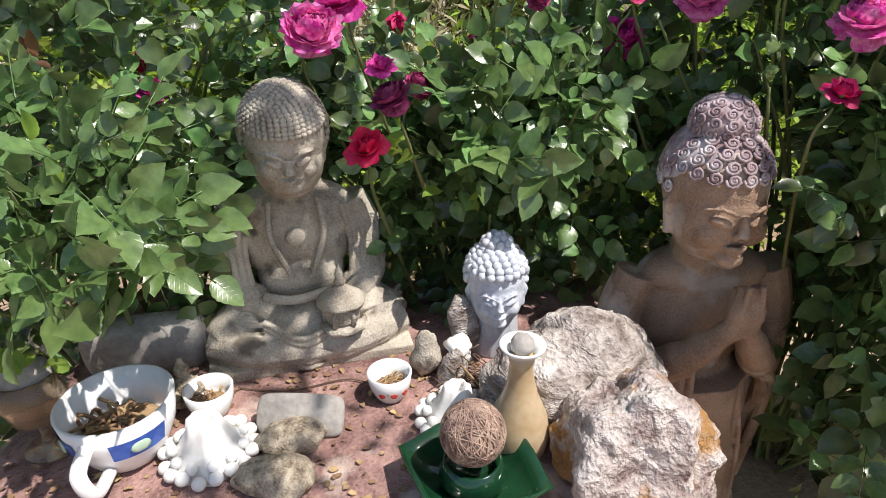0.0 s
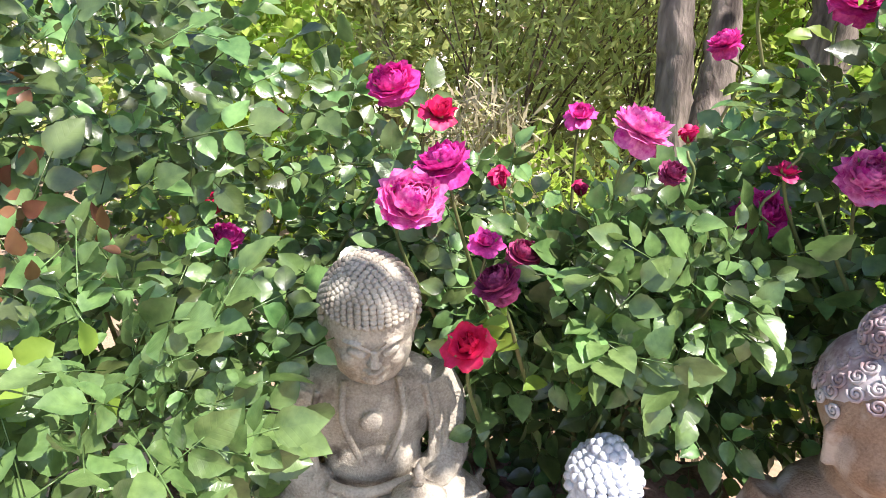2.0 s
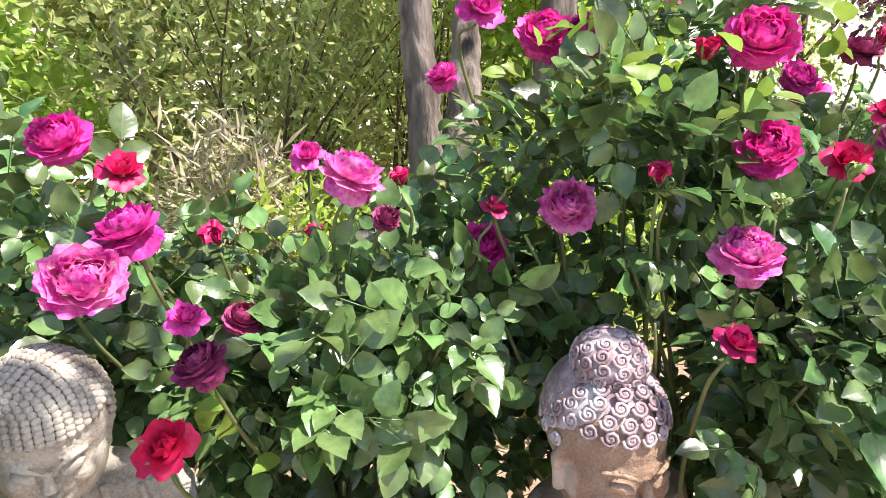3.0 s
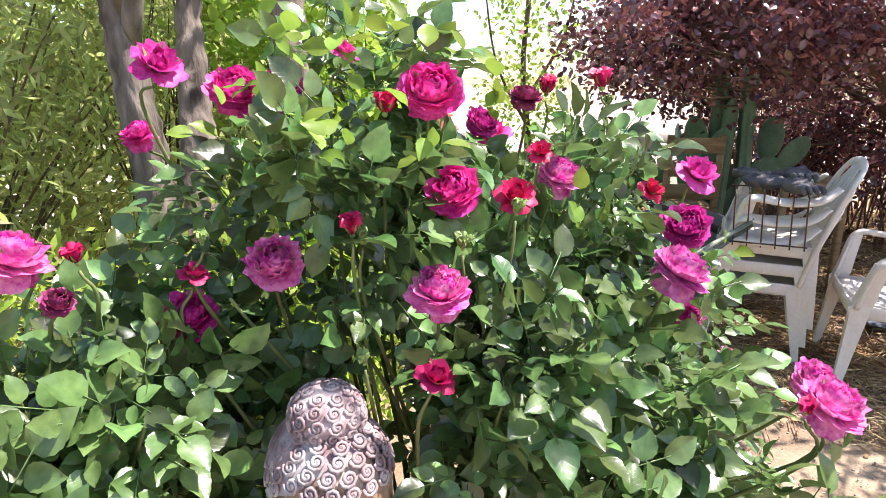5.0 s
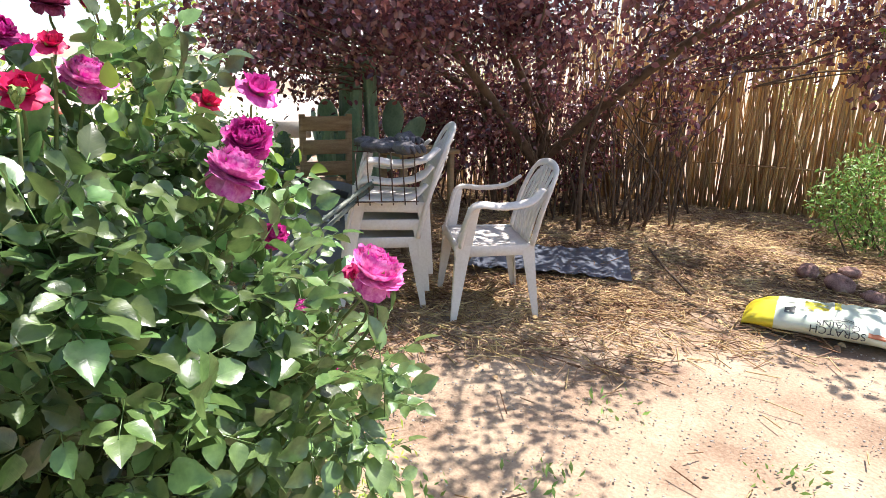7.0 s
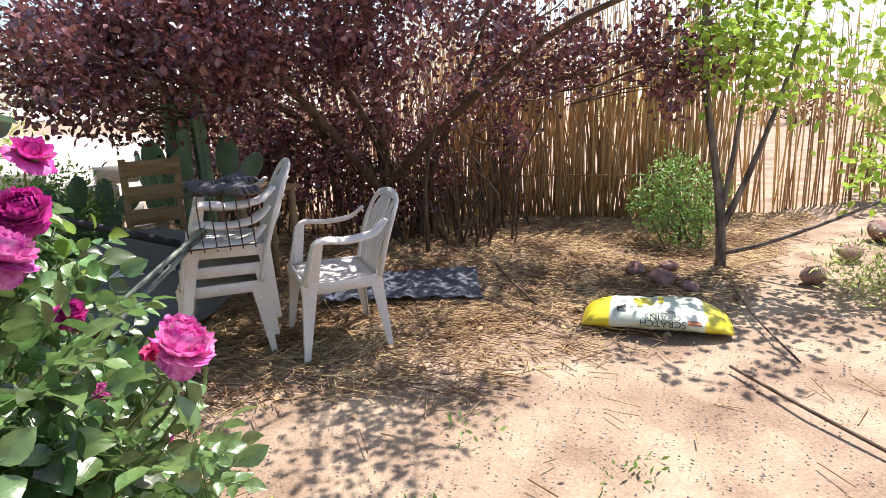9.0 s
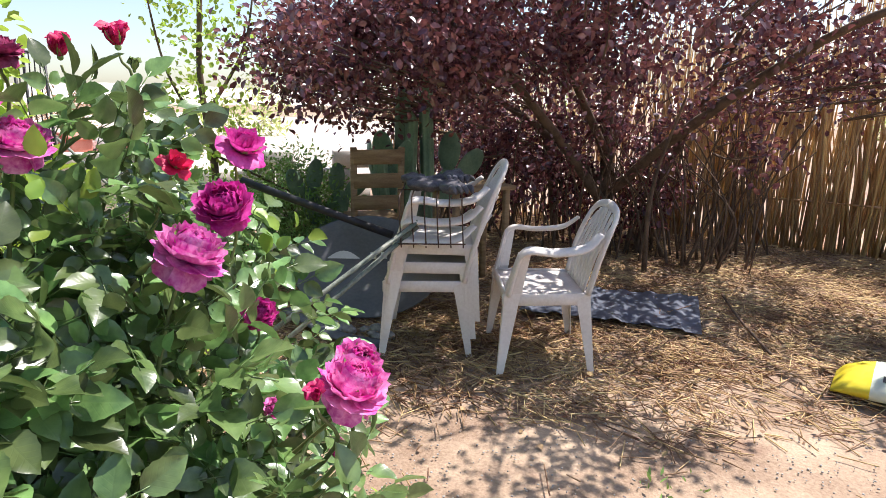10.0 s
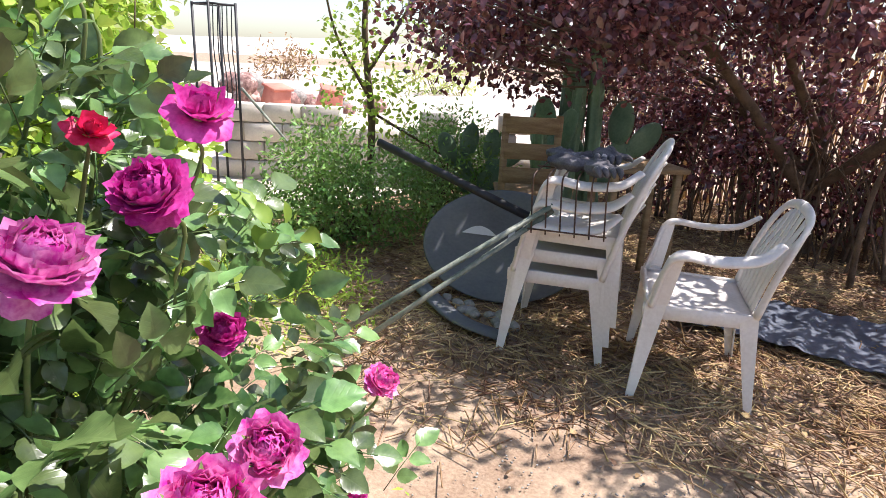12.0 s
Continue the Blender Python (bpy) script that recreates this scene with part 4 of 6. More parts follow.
    # weathered posts
    for x, y, h, lean, r in ((-0.96, 4.62, 1.30, -6, 0.055), (-0.80, 4.66, 1.62, -5, 0.05), (-0.66, 4.60, 1.22, -9, 0.045)):
        s = Shape().tube([(0, 0, -0.05), (0.01, 0, h * 0.5), (0, 0.01, h)], [r, r * 0.95, r * 0.85], n=10)
        ob = thing("wooden_post", "split grey weathered wooden post", "post", pose(x, y, 0, 0, lean, 0), "old posts", shape=s, mat=GREY_WOOD)
        rough_up(ob, 0.05, 0.006, x)
    shrub("tall tuft of dry tan grass behind the roses", (-0.16, 2.50, 0), [((-0.16, 2.50, 0.62), (0.22, 0.16, 0.46), 1)], 3000, 0.11, DRY_GRASS, 14, name="grass_tuft", category="grass", width=0.34, spread=0.05, r=0.003, stem_mat=DRY_GRASS)
    # weeds beyond the dish
    shrub("green weedy bush beyond the satellite dish", (3.35, 4.2, 0), [((3.15, 4.1, 0.45), (0.34, 0.40, 0.45), 1.3), ((3.5, 3.9, 0.34), (0.6, 0.4, 0.36), 1.4), ((2.7, 3.9, 0.2), (0.4, 0.4, 0.22), 0.8)], 9500, 0.05, WEED, 26, name="weed_bush", category="bush", width=1.2)
    shrub("green weedy bush under the plum tree", (4.35, 4.1, 0), [((4.35, 4.1, 0.45), (0.45, 0.5, 0.45), 1.4)], 6000, 0.05, WEED, 16, name="weed_bush", category="bush", width=1.2)
    shrub("yellow-green ground weeds beside the path", (2.2, 3.4, 0), [((2.3, 3.3, 0.10), (0.6, 0.8, 0.16), 1)], 4200, 0.045, LIME, 10, name="weed_bush", category="bush", width=0.9)
    shrub("low fresh green weeds at the foot of the roses", (1.55, 1.25, 0), [((1.55, 1.22, 0.10), (0.28, 0.3, 0.16), 1), ((1.35, 1.1, 0.1), (0.3, 0.25, 0.12), 0.6)], 1500, 0.035, LIME, 10, name="weed_bush", category="bush", width=0.8, spread=0.04, r=0.003)
    # thin tree by the wall
    base = np.array((3.78, 4.42, 0.0))
    tree = thing("thin_tree", "thin dark-stemmed young tree with sparse leaves", "tree", m=pose(*base))
    branch_tree(tree, [[(0, 0, 0), (0.03, 0, 0.8), (-0.03, 0.02, 1.5), (0.02, 0, 2.3), (-0.05, 0, 3.0)], [(0, 0, 1.2), (0.3, -0.1, 1.7), (0.45, -0.1, 2.2)], [(0, 0, 1.0), (-0.25, 0.1, 1.5), (-0.4, 0.1, 2.2)], [(0.0, 0, 0.9), (0.5, -0.4, 0.55), (0.9, -0.7, 0.3)]], [0.035, 0.016, 0.014, 0.012], TWIG)
    crown(tree, base, [((3.78, 4.42, 1.4), (0.4, 0.4, 0.9), 1), ((3.75, 4.42, 2.3), (0.6, 0.5, 0.6), 1)], 1700, 0.05, LIME, "sparse light green leaves", spread=0.07, template=PLAIN_V, faces=PLAIN_F)
    # young green tree near the feed bag
    base = np.array((5.2, -0.93, 0.0))
    tree = thing("young_tree", "young forked tree with lime green leaves", "tree", m=pose(*base))
    branch_tree(tree, [[(0, 0, 0), (0, 0.02, 0.35), (0.02, 0.08, 0.8), (0.0, 0.18, 1.4), (0, 0.22, 2.2)], [(0, 0, 0.32), (0, -0.15, 0.7), (0.05, -0.35, 1.3), (0, -0.5, 2.1)], [(0, 0, 0.10), (-0.2, -0.3, 0.25), (-0.3, -0.8, 0.5), (-0.3, -1.3, 0.75)], [(0, 0.02, 0.4), (0.02, -0.05, 0.9), (0, -0.12, 1.7), (0, -0.1, 2.4)]], [0.042, 0.028, 0.018, 0.022], BARK)
    crown(tree, base, [((5.2, -0.98, 1.75), (0.55, 0.42, 0.55), 2), ((5.1, -1.5, 1.5), (0.6, 0.6, 0.5), 1.4), ((5.0, -2.0, 0.75), (0.3, 0.4, 0.2), 0.5), ((5.2, -1.2, 2.4), (0.9, 0.9, 0.35), 1.0)], 2000, 0.07, LIME, "lime green new leaves", spread=0.09, template=PLAIN_V, faces=PLAIN_F)
    shrub("dense bright green bush by the reed fence", (5.95, -0.72, 0), [((5.95, -0.72, 0.38), (0.35, 0.38, 0.40), 1)], 2600, 0.05, WEED, 12, name="weed_bush", category="bush", width=1.1, spread=0.05)
    shrub("pale green tuft of weeds on the dirt", (4.6, -1.75, 0), [((4.6, -1.75, 0.12), (0.4, 0.35, 0.2), 1)], 900, 0.06, WILLOW, 10, name="weed_bush", category="bush", width=0.7, r=0.004)
    shrub("dark green bush far along the fence", (8.0, -4.0, 0), [((8.0, -4.0, 0.9), (1.5, 1.2, 1.0), 1), ((9, -6, 1.2), (2, 1.5, 1.3), 1)], 5000, 0.09, WILLOW, 12, PLAIN_V, PLAIN_F)


# ---- reed fence ----
def build_fence():
    fence = thing("reed_fence", "tall fence of upright dry tan reeds", "fence", kind="structure")
    data = []
    for k in range(6):
        s = Shape()
        h = 1.75 + 0.12 * k
        b = rng.normal(0, 0.02, (4, 2))
        s.tube([(0, 0, -0.03), (b[0][0], b[0][1], h * 0.35), (b[1][0], b[1][1], h * 0.7), (b[2][0], b[2][1], h)], [0.010, 0.0095, 0.008, 0.005], n=6)
        data.append(s.data("reed", REED))
    for k in range(300):
        y = -1.2 + 2.9 * k / 300 + rng.normal(0, 0.01)
        link_part("reed", data[k % 6], fence, m=pose(7.15 + rng.normal(0, 0.045), y, 0, rng.normal(0, 6.5), rng.normal(0, 3.5), rng.uniform(0, 360)))
    s = Shape()
    for k in range(560):
        if k < 150:
            y, x = rng.uniform(-1.2, 1.7), 7.24
        elif k < 400:
            y, x = rng.uniform(1.7, 5.2), 7.18
        else:
            y = rng.uniform(-5.5, -1.2)
            x = 7.2 + (-1.2 - y) * 0.6
        x += rng.normal(0, 0.05)
        h = rng.uniform(1.5, 2.4)
        s.tube([(x, y, -0.03), (x + rng.normal(0, 0.03), y + rng.normal(0, 0.05), h * 0.5), (x + rng.normal(0, 0.05), y + rng.normal(0, 0.09), h)], [0.009, 0.008, 0.004], n=5)
    tagged(part("reeds_behind", s, REED_FAR, fence), "tangle of dry tan reeds", kind="stuff")
    for z in (0.45, 1.35):
        part("cross_rail", Shape().tube([(7.08, -1.3, z), (7.10, 0.5, z + 0.02), (7.08, 1.9, z)], 0.010, n=6), REED, fence)


# ---- statues ----
def sculpt(name, shape, mat, label, m, voxel, smooth=2, extra=None, extra_mat=None, fused=None):
    """Fuses the solids into one skin; extra solids are added to the same mesh unfused."""
    if fused:
        shape.add(np.vstack(fused.v), fused.f)
    ob = thing(name, label, "statue", m, shape=shape, mat=mat)
    re = ob.modifiers.new("fuse", "REMESH")
    re.mode, re.voxel_size, re.use_smooth_shade = "VOXEL", voxel, True
    if smooth:
        sm = ob.modifiers.new("soften", "SMOOTH")
        sm.iterations, sm.factor = smooth, 0.5
    skin = bpy.data.meshes.new_from_object(ob.evaluated_get(bpy.context.evaluated_depsgraph_get()))
    ob.modifiers.clear()
    ob.data = skin
    if extra:
        bm = bmesh.new()
        bm.from_mesh(skin)
        more = extra.data("more", mat)
        count = len(bm.faces)
        bm.from_mesh(more)
        bm.faces.ensure_lookup_table()
        for f in bm.faces[count:]:
            f.smooth = True
            f.material_index = 1 if extra_mat else 0
        bm.to_mesh(skin)
        bm.free()
        bpy.data.meshes.remove(more)
        if extra_mat:
            skin.materials.append(extra_mat)
    return ob


def bow(shape, pivot, degrees):
    """Tips all that the shape holds so far forward about the pivot."""
    r, p = turned(degrees, 0, 0), np.array(pivot)
    shape.v = [(v - p) @ r.T + p for v in shape.v]


def shrink(shape, pivot, k):
    """Scales all that the shape holds so far about the pivot."""
    p = np.array(pivot)
    shape.v = [(v - p) * k + p for v in shape.v]


def curls(s, c, r, size, rings, low=-0.15, front=0.35):
    """Snail curls over the skull; the face side stays clear below the hairline."""
    for i in range(rings):
        p = math.pi * 0.02 + i * (math.pi * 0.60) / rings
        n = max(1, int(2 * math.pi * math.sin(p) * r[0] / (size * 1.75)))
        for k in range(n):
            a = 2 * math.pi * (k + 0.5 * (i % 2)) / n
            d = np.array((math.sin(p) * math.cos(a), math.sin(p) * math.sin(a), math.cos(p)))
            if d[1] < -0.25 and d[2] < front:
                continue
            if d[2] < low:
                continue
            s.ball(np.array(c) + d * np.array(r), size, n=8, k=6)


def face(s, c, w, sh=1.0):
    """Features of a calm face that looks along -y; c: the head's middle, w: its half width."""
    c = np.array(c)
    f = lambda x, y, z: c + np.array((x, y * (1.17 - 0.16 * abs(x)), z)) * w
    s.tube([f(0, -0.98, 0.22), f(0, -1.04, 0.0), f(0, -1.12, -0.19)], [0.075 * w, 0.105 * w, 0.15 * w], n=10)
    for q in (-1, 1):
        s.ball(f(0.11 * q, -1.03, -0.23), 0.085 * w, n=8, k=6)
        s.ball(f(0.40 * q, -0.90, 0.05), np.array((0.23, 0.11, 0.10)) * w, turned(0, -8 * q, 14 * q), 12, 8)
        s.tube([f(0.64 * q, -0.80, 0.02), f(0.40 * q, -0.99, -0.03), f(0.18 * q, -1.0, -0.01)], 0.030 * w, n=6)
        s.tube([f(0.72 * q, -0.74, 0.24), f(0.42 * q, -0.94, 0.34), f(0.12 * q, -1.0, 0.24)], [0.03 * w, 0.055 * w, 0.05 * w], n=6)
        s.ball(f(0.45 * q, -0.70, -0.35), np.array((0.34, 0.30, 0.34)) * w)
        s.tube([f(0.98 * q, -0.02, 0.25), f(1.08 * q, 0.0, 0.0), f(1.02 * q, 0.0, -0.40), f(0.96 * q, -0.04, -0.72)], [0.10 * w, 0.13 * w, 0.10 * w, 0.13 * w], n=8)
    s.tube([f(-0.26, -0.97, -0.52), f(-0.1, -1.06, -0.49), f(0, -1.07, -0.51), f(0.1, -1.06, -0.49), f(0.26, -0.97, -0.52)], [0.03 * w, 0.07 * w, 0.065 * w, 0.07 * w, 0.03 * w], n=8)
    s.tube([f(-0.20, -0.97, -0.60), f(0, -1.06, -0.64), f(0.20, -0.97, -0.60)], [0.04 * w, 0.085 * w, 0.04 * w], n=8)
    s.ball(f(0, -0.86, -0.86), np.array((0.30, 0.24, 0.20)) * w)


def build_seated():
    """Seated concrete figure with a small lantern tower in its lap; 0.55 m high."""
    s = Shape()
    hc = np.array((0.0, -0.035, 0.435))
    s.ball(hc + (0, 0.01, 0.018), (0.074, 0.082, 0.090), n=24, k=16)
    s.ball(hc + (0, -0.012, -0.03), (0.066, 0.068, 0.080), n=24, k=16)
    hair = Shape()
    curls(hair, hc + (0, 0.012, 0.026), (0.077, 0.084, 0.090), 0.0062, 21, front=0.26, low=-0.35)
    face(s, hc + (0, -0.007, 0.004), 0.064)
    for piece in (s, hair):
        shrink(piece, (0, -0.03, 0.50), (0.98, 0.98, 0.91))
        bow(piece, (0, 0.0, 0.36), 15)
    s.tube([(0, 0.01, 0.30), (0, -0.01, 0.39)], [0.048, 0.040], n=14)
    s.ball((0, 0.015, 0.225), (0.118, 0.074, 0.118), n=24, k=16)
    s.ball((0, 0.012, 0.285), (0.115, 0.060, 0.045), n=24, k=14)
    s.ball((0, 0.0, 0.14), (0.090, 0.070, 0.075), n=20, k=14)
    for q in (-1, 1):
        s.tube(curve([(0.105 * q, 0.015, 0.285), (0.135 * q, 0.01, 0.21), (0.135 * q, -0.02, 0.13), (0.06 * q, -0.085, 0.095)], 6), [0.040] * 10 + [0.036] * 6 + [0.026] * 3, n=12)
        for k in range(5):
            x = 0.09 + 0.014 * k
            s.tube(curve([(x * q, -0.028 + 0.008 * k, 0.29 - 0.012 * k), ((x + 0.012) * q, -0.036 + 0.004 * k, 0.21), ((x + 0.006) * q, -0.050, 0.12)], 5), 0.0062, n=6)
        s.tube(curve([(0.045 * q, -0.04, 0.315), (0.05 * q, -0.068, 0.25), (0.02 * q, -0.080, 0.17)], 6), 0.0065, n=6)
        # knees and draped lap
        s.tube(curve([(0.05 * q, 0.0, 0.055), (0.13 * q, -0.05, 0.055), (0.185 * q, -0.09, 0.045)], 6), [0.055, 0.056, 0.058, 0.06, 0.06, 0.058, 0.056, 0.054, 0.05, 0.048, 0.044, 0.04, 0.036], n=14)
        s.tube(curve([(0.185 * q, -0.08, 0.04), (0.10 * q, -0.125, 0.04), (0.0, -0.13, 0.035)], 6), 0.036, n=12)
        for k in range(5):
            s.tube(curve([(0.20 * q, -0.06 + 0.01 * k, 0.03 + 0.012 * k), (0.15 * q, -0.135 + 0.012 * k, 0.03 + 0.014 * k), (0.06 * q, -0.158 + 0.014 * k, 0.022 + 0.014 * k)], 5), 0.0060, n=6)
    for k in range(6):
        s.tube(curve([(-0.085, -0.125, 0.105 - 0.012 * k), (-0.01, -0.158, 0.075 - 0.014 * k), (0.08, -0.125, 0.105 - 0.013 * k)], 6), 0.0066, n=6)
    s.ball((0, -0.06, 0.045), (0.11, 0.095, 0.065), n=20, k=12)
    s.box((0, -0.02, 0.006), (0.40, 0.27, 0.022))
    s.tube(curve([(-0.08, -0.075, 0.13), (-0.02, -0.095, 0.125), (0.06, -0.085, 0.135)], 5), 0.010, n=8)
    # worn round emblem on the chest
    s.ball((-0.004, -0.064, 0.245), (0.020, 0.010, 0.020))
    sculpt("buddha_statue", s, CONCRETE, "seated concrete Buddha statue with tight curls, in a draped robe", pose(-0.305, 1.155, 0.498, 2, 0, 15), 0.0026, 1, extra=hair)
    # the small lantern tower it holds
    t = thing("lantern_ornament", "small concrete lantern tower held in the statue's lap", "ornament", pose(-0.206, 1.036, 0.562, 0, 0, 14))
    part("foot", Shape().lathe([(0.030, 0), (0.044, 0.010), (0.046, 0.018), (0.030, 0.024)], n=20, wobble=0.05, lobes=8), CONCRETE, t)
    part("lamp_house", Shape().lathe([(0.028, 0.024), (0.034, 0.032), (0.035, 0.058), (0.030, 0.066)], n=20), CONCRETE, t)
    for k in range(6):
        a = 6.283 * k / 6
        part("pillar", Shape().tube([(0.035 * math.cos(a), 0.035 * math.sin(a), 0.026), (0.035 * math.cos(a), 0.035 * math.sin(a), 0.064)], 0.005, n=7), CONCRETE, t)
    part("roof", Shape().lathe([(0.046, 0.064), (0.048, 0.070), (0.034, 0.082), (0.018, 0.094), (0.008, 0.102)], n=20, wobble=0.04, lobes=6), CONCRETE, t)
    part("finial", Shape().lathe([(0.008, 0.100), (0.012, 0.108), (0.007, 0.118), (0.009, 0.124), (0.001, 0.145)], n=12), CONCRETE, t)


def build_standing():
    """Kneeling praying figure in worn terracotta, about one metre high with its hidden foot."""
    s = Shape()
    hc = np.array((-0.045, -0.045, 0.842))
    s.ball(hc + (0, 0.015, 0.010), (0.082, 0.092, 0.090), n=24, k=16)
    s.ball(hc + (0, -0.010, -0.03), (0.076, 0.078, 0.088), n=24, k=16)
    face(s, hc + (0, -0.004, -0.014), 0.076)
    s.ball(hc + (0, 0.03, 0.108), (0.050, 0.050, 0.040), n=20, k=12)
    shrink(s, (-0.045, -0.02, 0.985), 1.06)
    bow(s, (-0.03, 0.0, 0.74), 5)
    s.tube([(-0.01, 0.01, 0.66), (-0.035, -0.02, 0.80)], [0.062, 0.050], n=16)
    for k in range(2):
        s.tube(curve([(-0.052, -0.01, 0.715 - 0.02 * k), (0, -0.07, 0.70 - 0.02 * k), (0.052, -0.01, 0.715 - 0.02 * k)], 5), 0.006, n=6)
    s.ball((0, 0.02, 0.54), (0.135, 0.090, 0.155), n=24, k=16)
    s.ball((0, 0.015, 0.630), (0.132, 0.072, 0.052), n=24, k=14)
    s.ball((0, 0.01, 0.36), (0.110, 0.085, 0.15), n=24, k=16)
    s.lathe([(0.145, 0.0), (0.150, 0.05), (0.140, 0.2), (0.122, 0.34), (0.118, 0.42)], n=28, wobble=0.03, lobes=9)
    for q in (-1, 1):
        s.tube(curve([(0.135 * q, 0.015, 0.635), (0.165 * q, 0.01, 0.53), (0.150 * q, -0.02, 0.42), (0.075 * q, -0.10, 0.50), (0.012 * q, -0.145, 0.60)], 6), [0.042] * 8 + [0.040] * 6 + [0.036] * 5 + [0.030] * 3 + [0.022] * 3, n=12)
        s.tube([(0.012 * q, -0.140, 0.585), (0.012 * q, -0.152, 0.64), (0.010 * q, -0.145, 0.685)], [0.022, 0.021, 0.010], n=10)
        for k in range(4):
            s.tube([(0.020 * q, -0.166 + 0.012 * k, 0.625), (0.012 * q, -0.160 + 0.012 * k, 0.695 - 0.008 * k)], 0.0065, n=6)
        for k in range(6):
            s.tube(curve([(0.155 * q, -0.02 + 0.012 * k, 0.47), ((0.175 + 0.006 * k) * q, -0.035 + 0.012 * k, 0.35), ((0.165 + 0.008 * k) * q, -0.03 + 0.016 * k, 0.18)], 5), [0.013, 0.013, 0.013, 0.013, 0.013, 0.013, 0.012, 0.012, 0.011, 0.011, 0.010], n=6)
        s.tube(curve([(0.165 * q, 0.02, 0.46), (0.18 * q, 0.02, 0.3), (0.165 * q, 0.03, 0.05)], 6), [0.040] * 5 + [0.046] * 8, n=12)
    for q in (-1, 1):
        for k in range(7):
            s.tube(curve([(0.05 * q, -0.125, 0.53), ((0.10 + 0.012 * k) * q, -0.10 + 0.016 * k, 0.46 - 0.022 * k), ((0.15 + 0.006 * k) * q, -0.07 + 0.02 * k, 0.40 - 0.045 * k)], 5), np.linspace(0.007, 0.013, 11), n=6)
    for k in range(8):
        x = -0.165 + 0.016 * k
        s.tube(curve([(x, -0.035 - 0.010 * k, 0.475 + 0.004 * k), (x - 0.004, -0.060 - 0.009 * k, 0.40), (x - 0.012, -0.055 - 0.008 * k, 0.30 - 0.008 * k)], 5), np.linspace(0.008, 0.012, 11), n=7)
    for k in range(7):
        x = -0.09 + 0.03 * k
        s.tube(curve([(x * 0.8, -0.085, 0.40), (x, -0.108, 0.25), (x * 1.05, -0.12, 0.02)], 5), 0.006, n=6)
    s.tube(curve([(-0.10, -0.05, 0.385), (0, -0.098, 0.365), (0.10, -0.05, 0.385)], 6), 0.009, n=8)
    s.ball((0, 0, 0.03), (0.17, 0.15, 0.05), n=24, k=10)
    # snail curls, each a small coil, on a washed cap
    hair = Shape()
    hair.ball(hc + (0, 0.028, 0.030), (0.0825, 0.088, 0.080), n=36, k=24)
    hair.ball(hc + (0, 0.030, 0.108), (0.0510, 0.051, 0.041), n=24, k=16)
    for c, r, rings, size in ((hc + (0, 0.018, 0.016), (0.084, 0.094, 0.092), 9, 0.0118), (hc + (0, 0.03, 0.106), (0.050, 0.050, 0.042), 5, 0.0108)):
        for i in range(rings):
            p = 0.12 + i * (math.pi * 0.60) / rings
            n = max(1, int(2 * math.pi * math.sin(p) * r[0] / (size * 2.15)))
            for k in range(n):
                a = 2 * math.pi * (k + 0.5 * (i % 2)) / n
                d = np.array((math.sin(p) * math.cos(a), math.sin(p) * math.sin(a), math.cos(p)))
                if (d[1] < -0.30 and d[2] < 0.34 and r[0] > 0.06) or d[2] < -0.2:
                    continue
                at = np.array(c) + d * np.array(r)
                e1 = np.cross(d, (0.1, 0.2, 1))
                e1 /= np.linalg.norm(e1)
                e2 = np.cross(d, e1)
                coil = [at + (e1 * math.cos(u) + e2 * math.sin(u)) * size * (1 - u / 12.5) + d * 0.002 for u in np.linspace(0, 10.5, 15)]
                hair.tube(coil, 0.0027, n=5)
                hair.ball(at, size * 0.35, n=6, k=4)
    shrink(hair, (-0.045, -0.02, 0.985), 1.06)
    bow(hair, (-0.03, 0.0, 0.74), 5)
    ob = sculpt("buddha_statue", s, TERRA, "worn brown terracotta Buddha statue with praying palms, standing on the dirt", pose(0.505, 1.108, 0.020, 2, 0, 6), 0.0030, 1, hair, TERRA_HAIR)
    return ob


def build_white_head():
    s = Shape()
    hc = np.array((0, 0, 0.085))
    s.ball(hc + (0, 0.008, 0.0), (0.050, 0.056, 0.062), n=24, k=16)
    s.ball(hc + (0, -0.006, -0.025), (0.046, 0.048, 0.058), n=24, k=16)
    face(s, hc + (0, -0.004, -0.014), 0.046)
    s.ball(hc + (0, 0.01, 0.060), (0.026, 0.026, 0.022))
    hair = Shape()
    curls(hair, hc + (0, 0.008, 0.012), (0.050, 0.056, 0.054), 0.0082, 10, front=0.34, low=-0.3)
    curls(hair, hc + (0, 0.01, 0.062), (0.024, 0.024, 0.022), 0.0078, 4, front=-2, low=-0.5)
    s.tube([(0, 0.01, -0.06), (0, 0.01, 0.0), (0, 0.005, 0.06)], [0.046, 0.042, 0.036], n=14)
    sculpt("buddha_bust", s, WHITEWASH, "bluish-white plaster Buddha head with knobbly curls", pose(0.092, 1.062, 0.560, 4, 0, 2) @ Matrix.Scale(1.12, 4), 0.0026, 1, extra=hair)


# ---- altar ----
TOP = 0.490


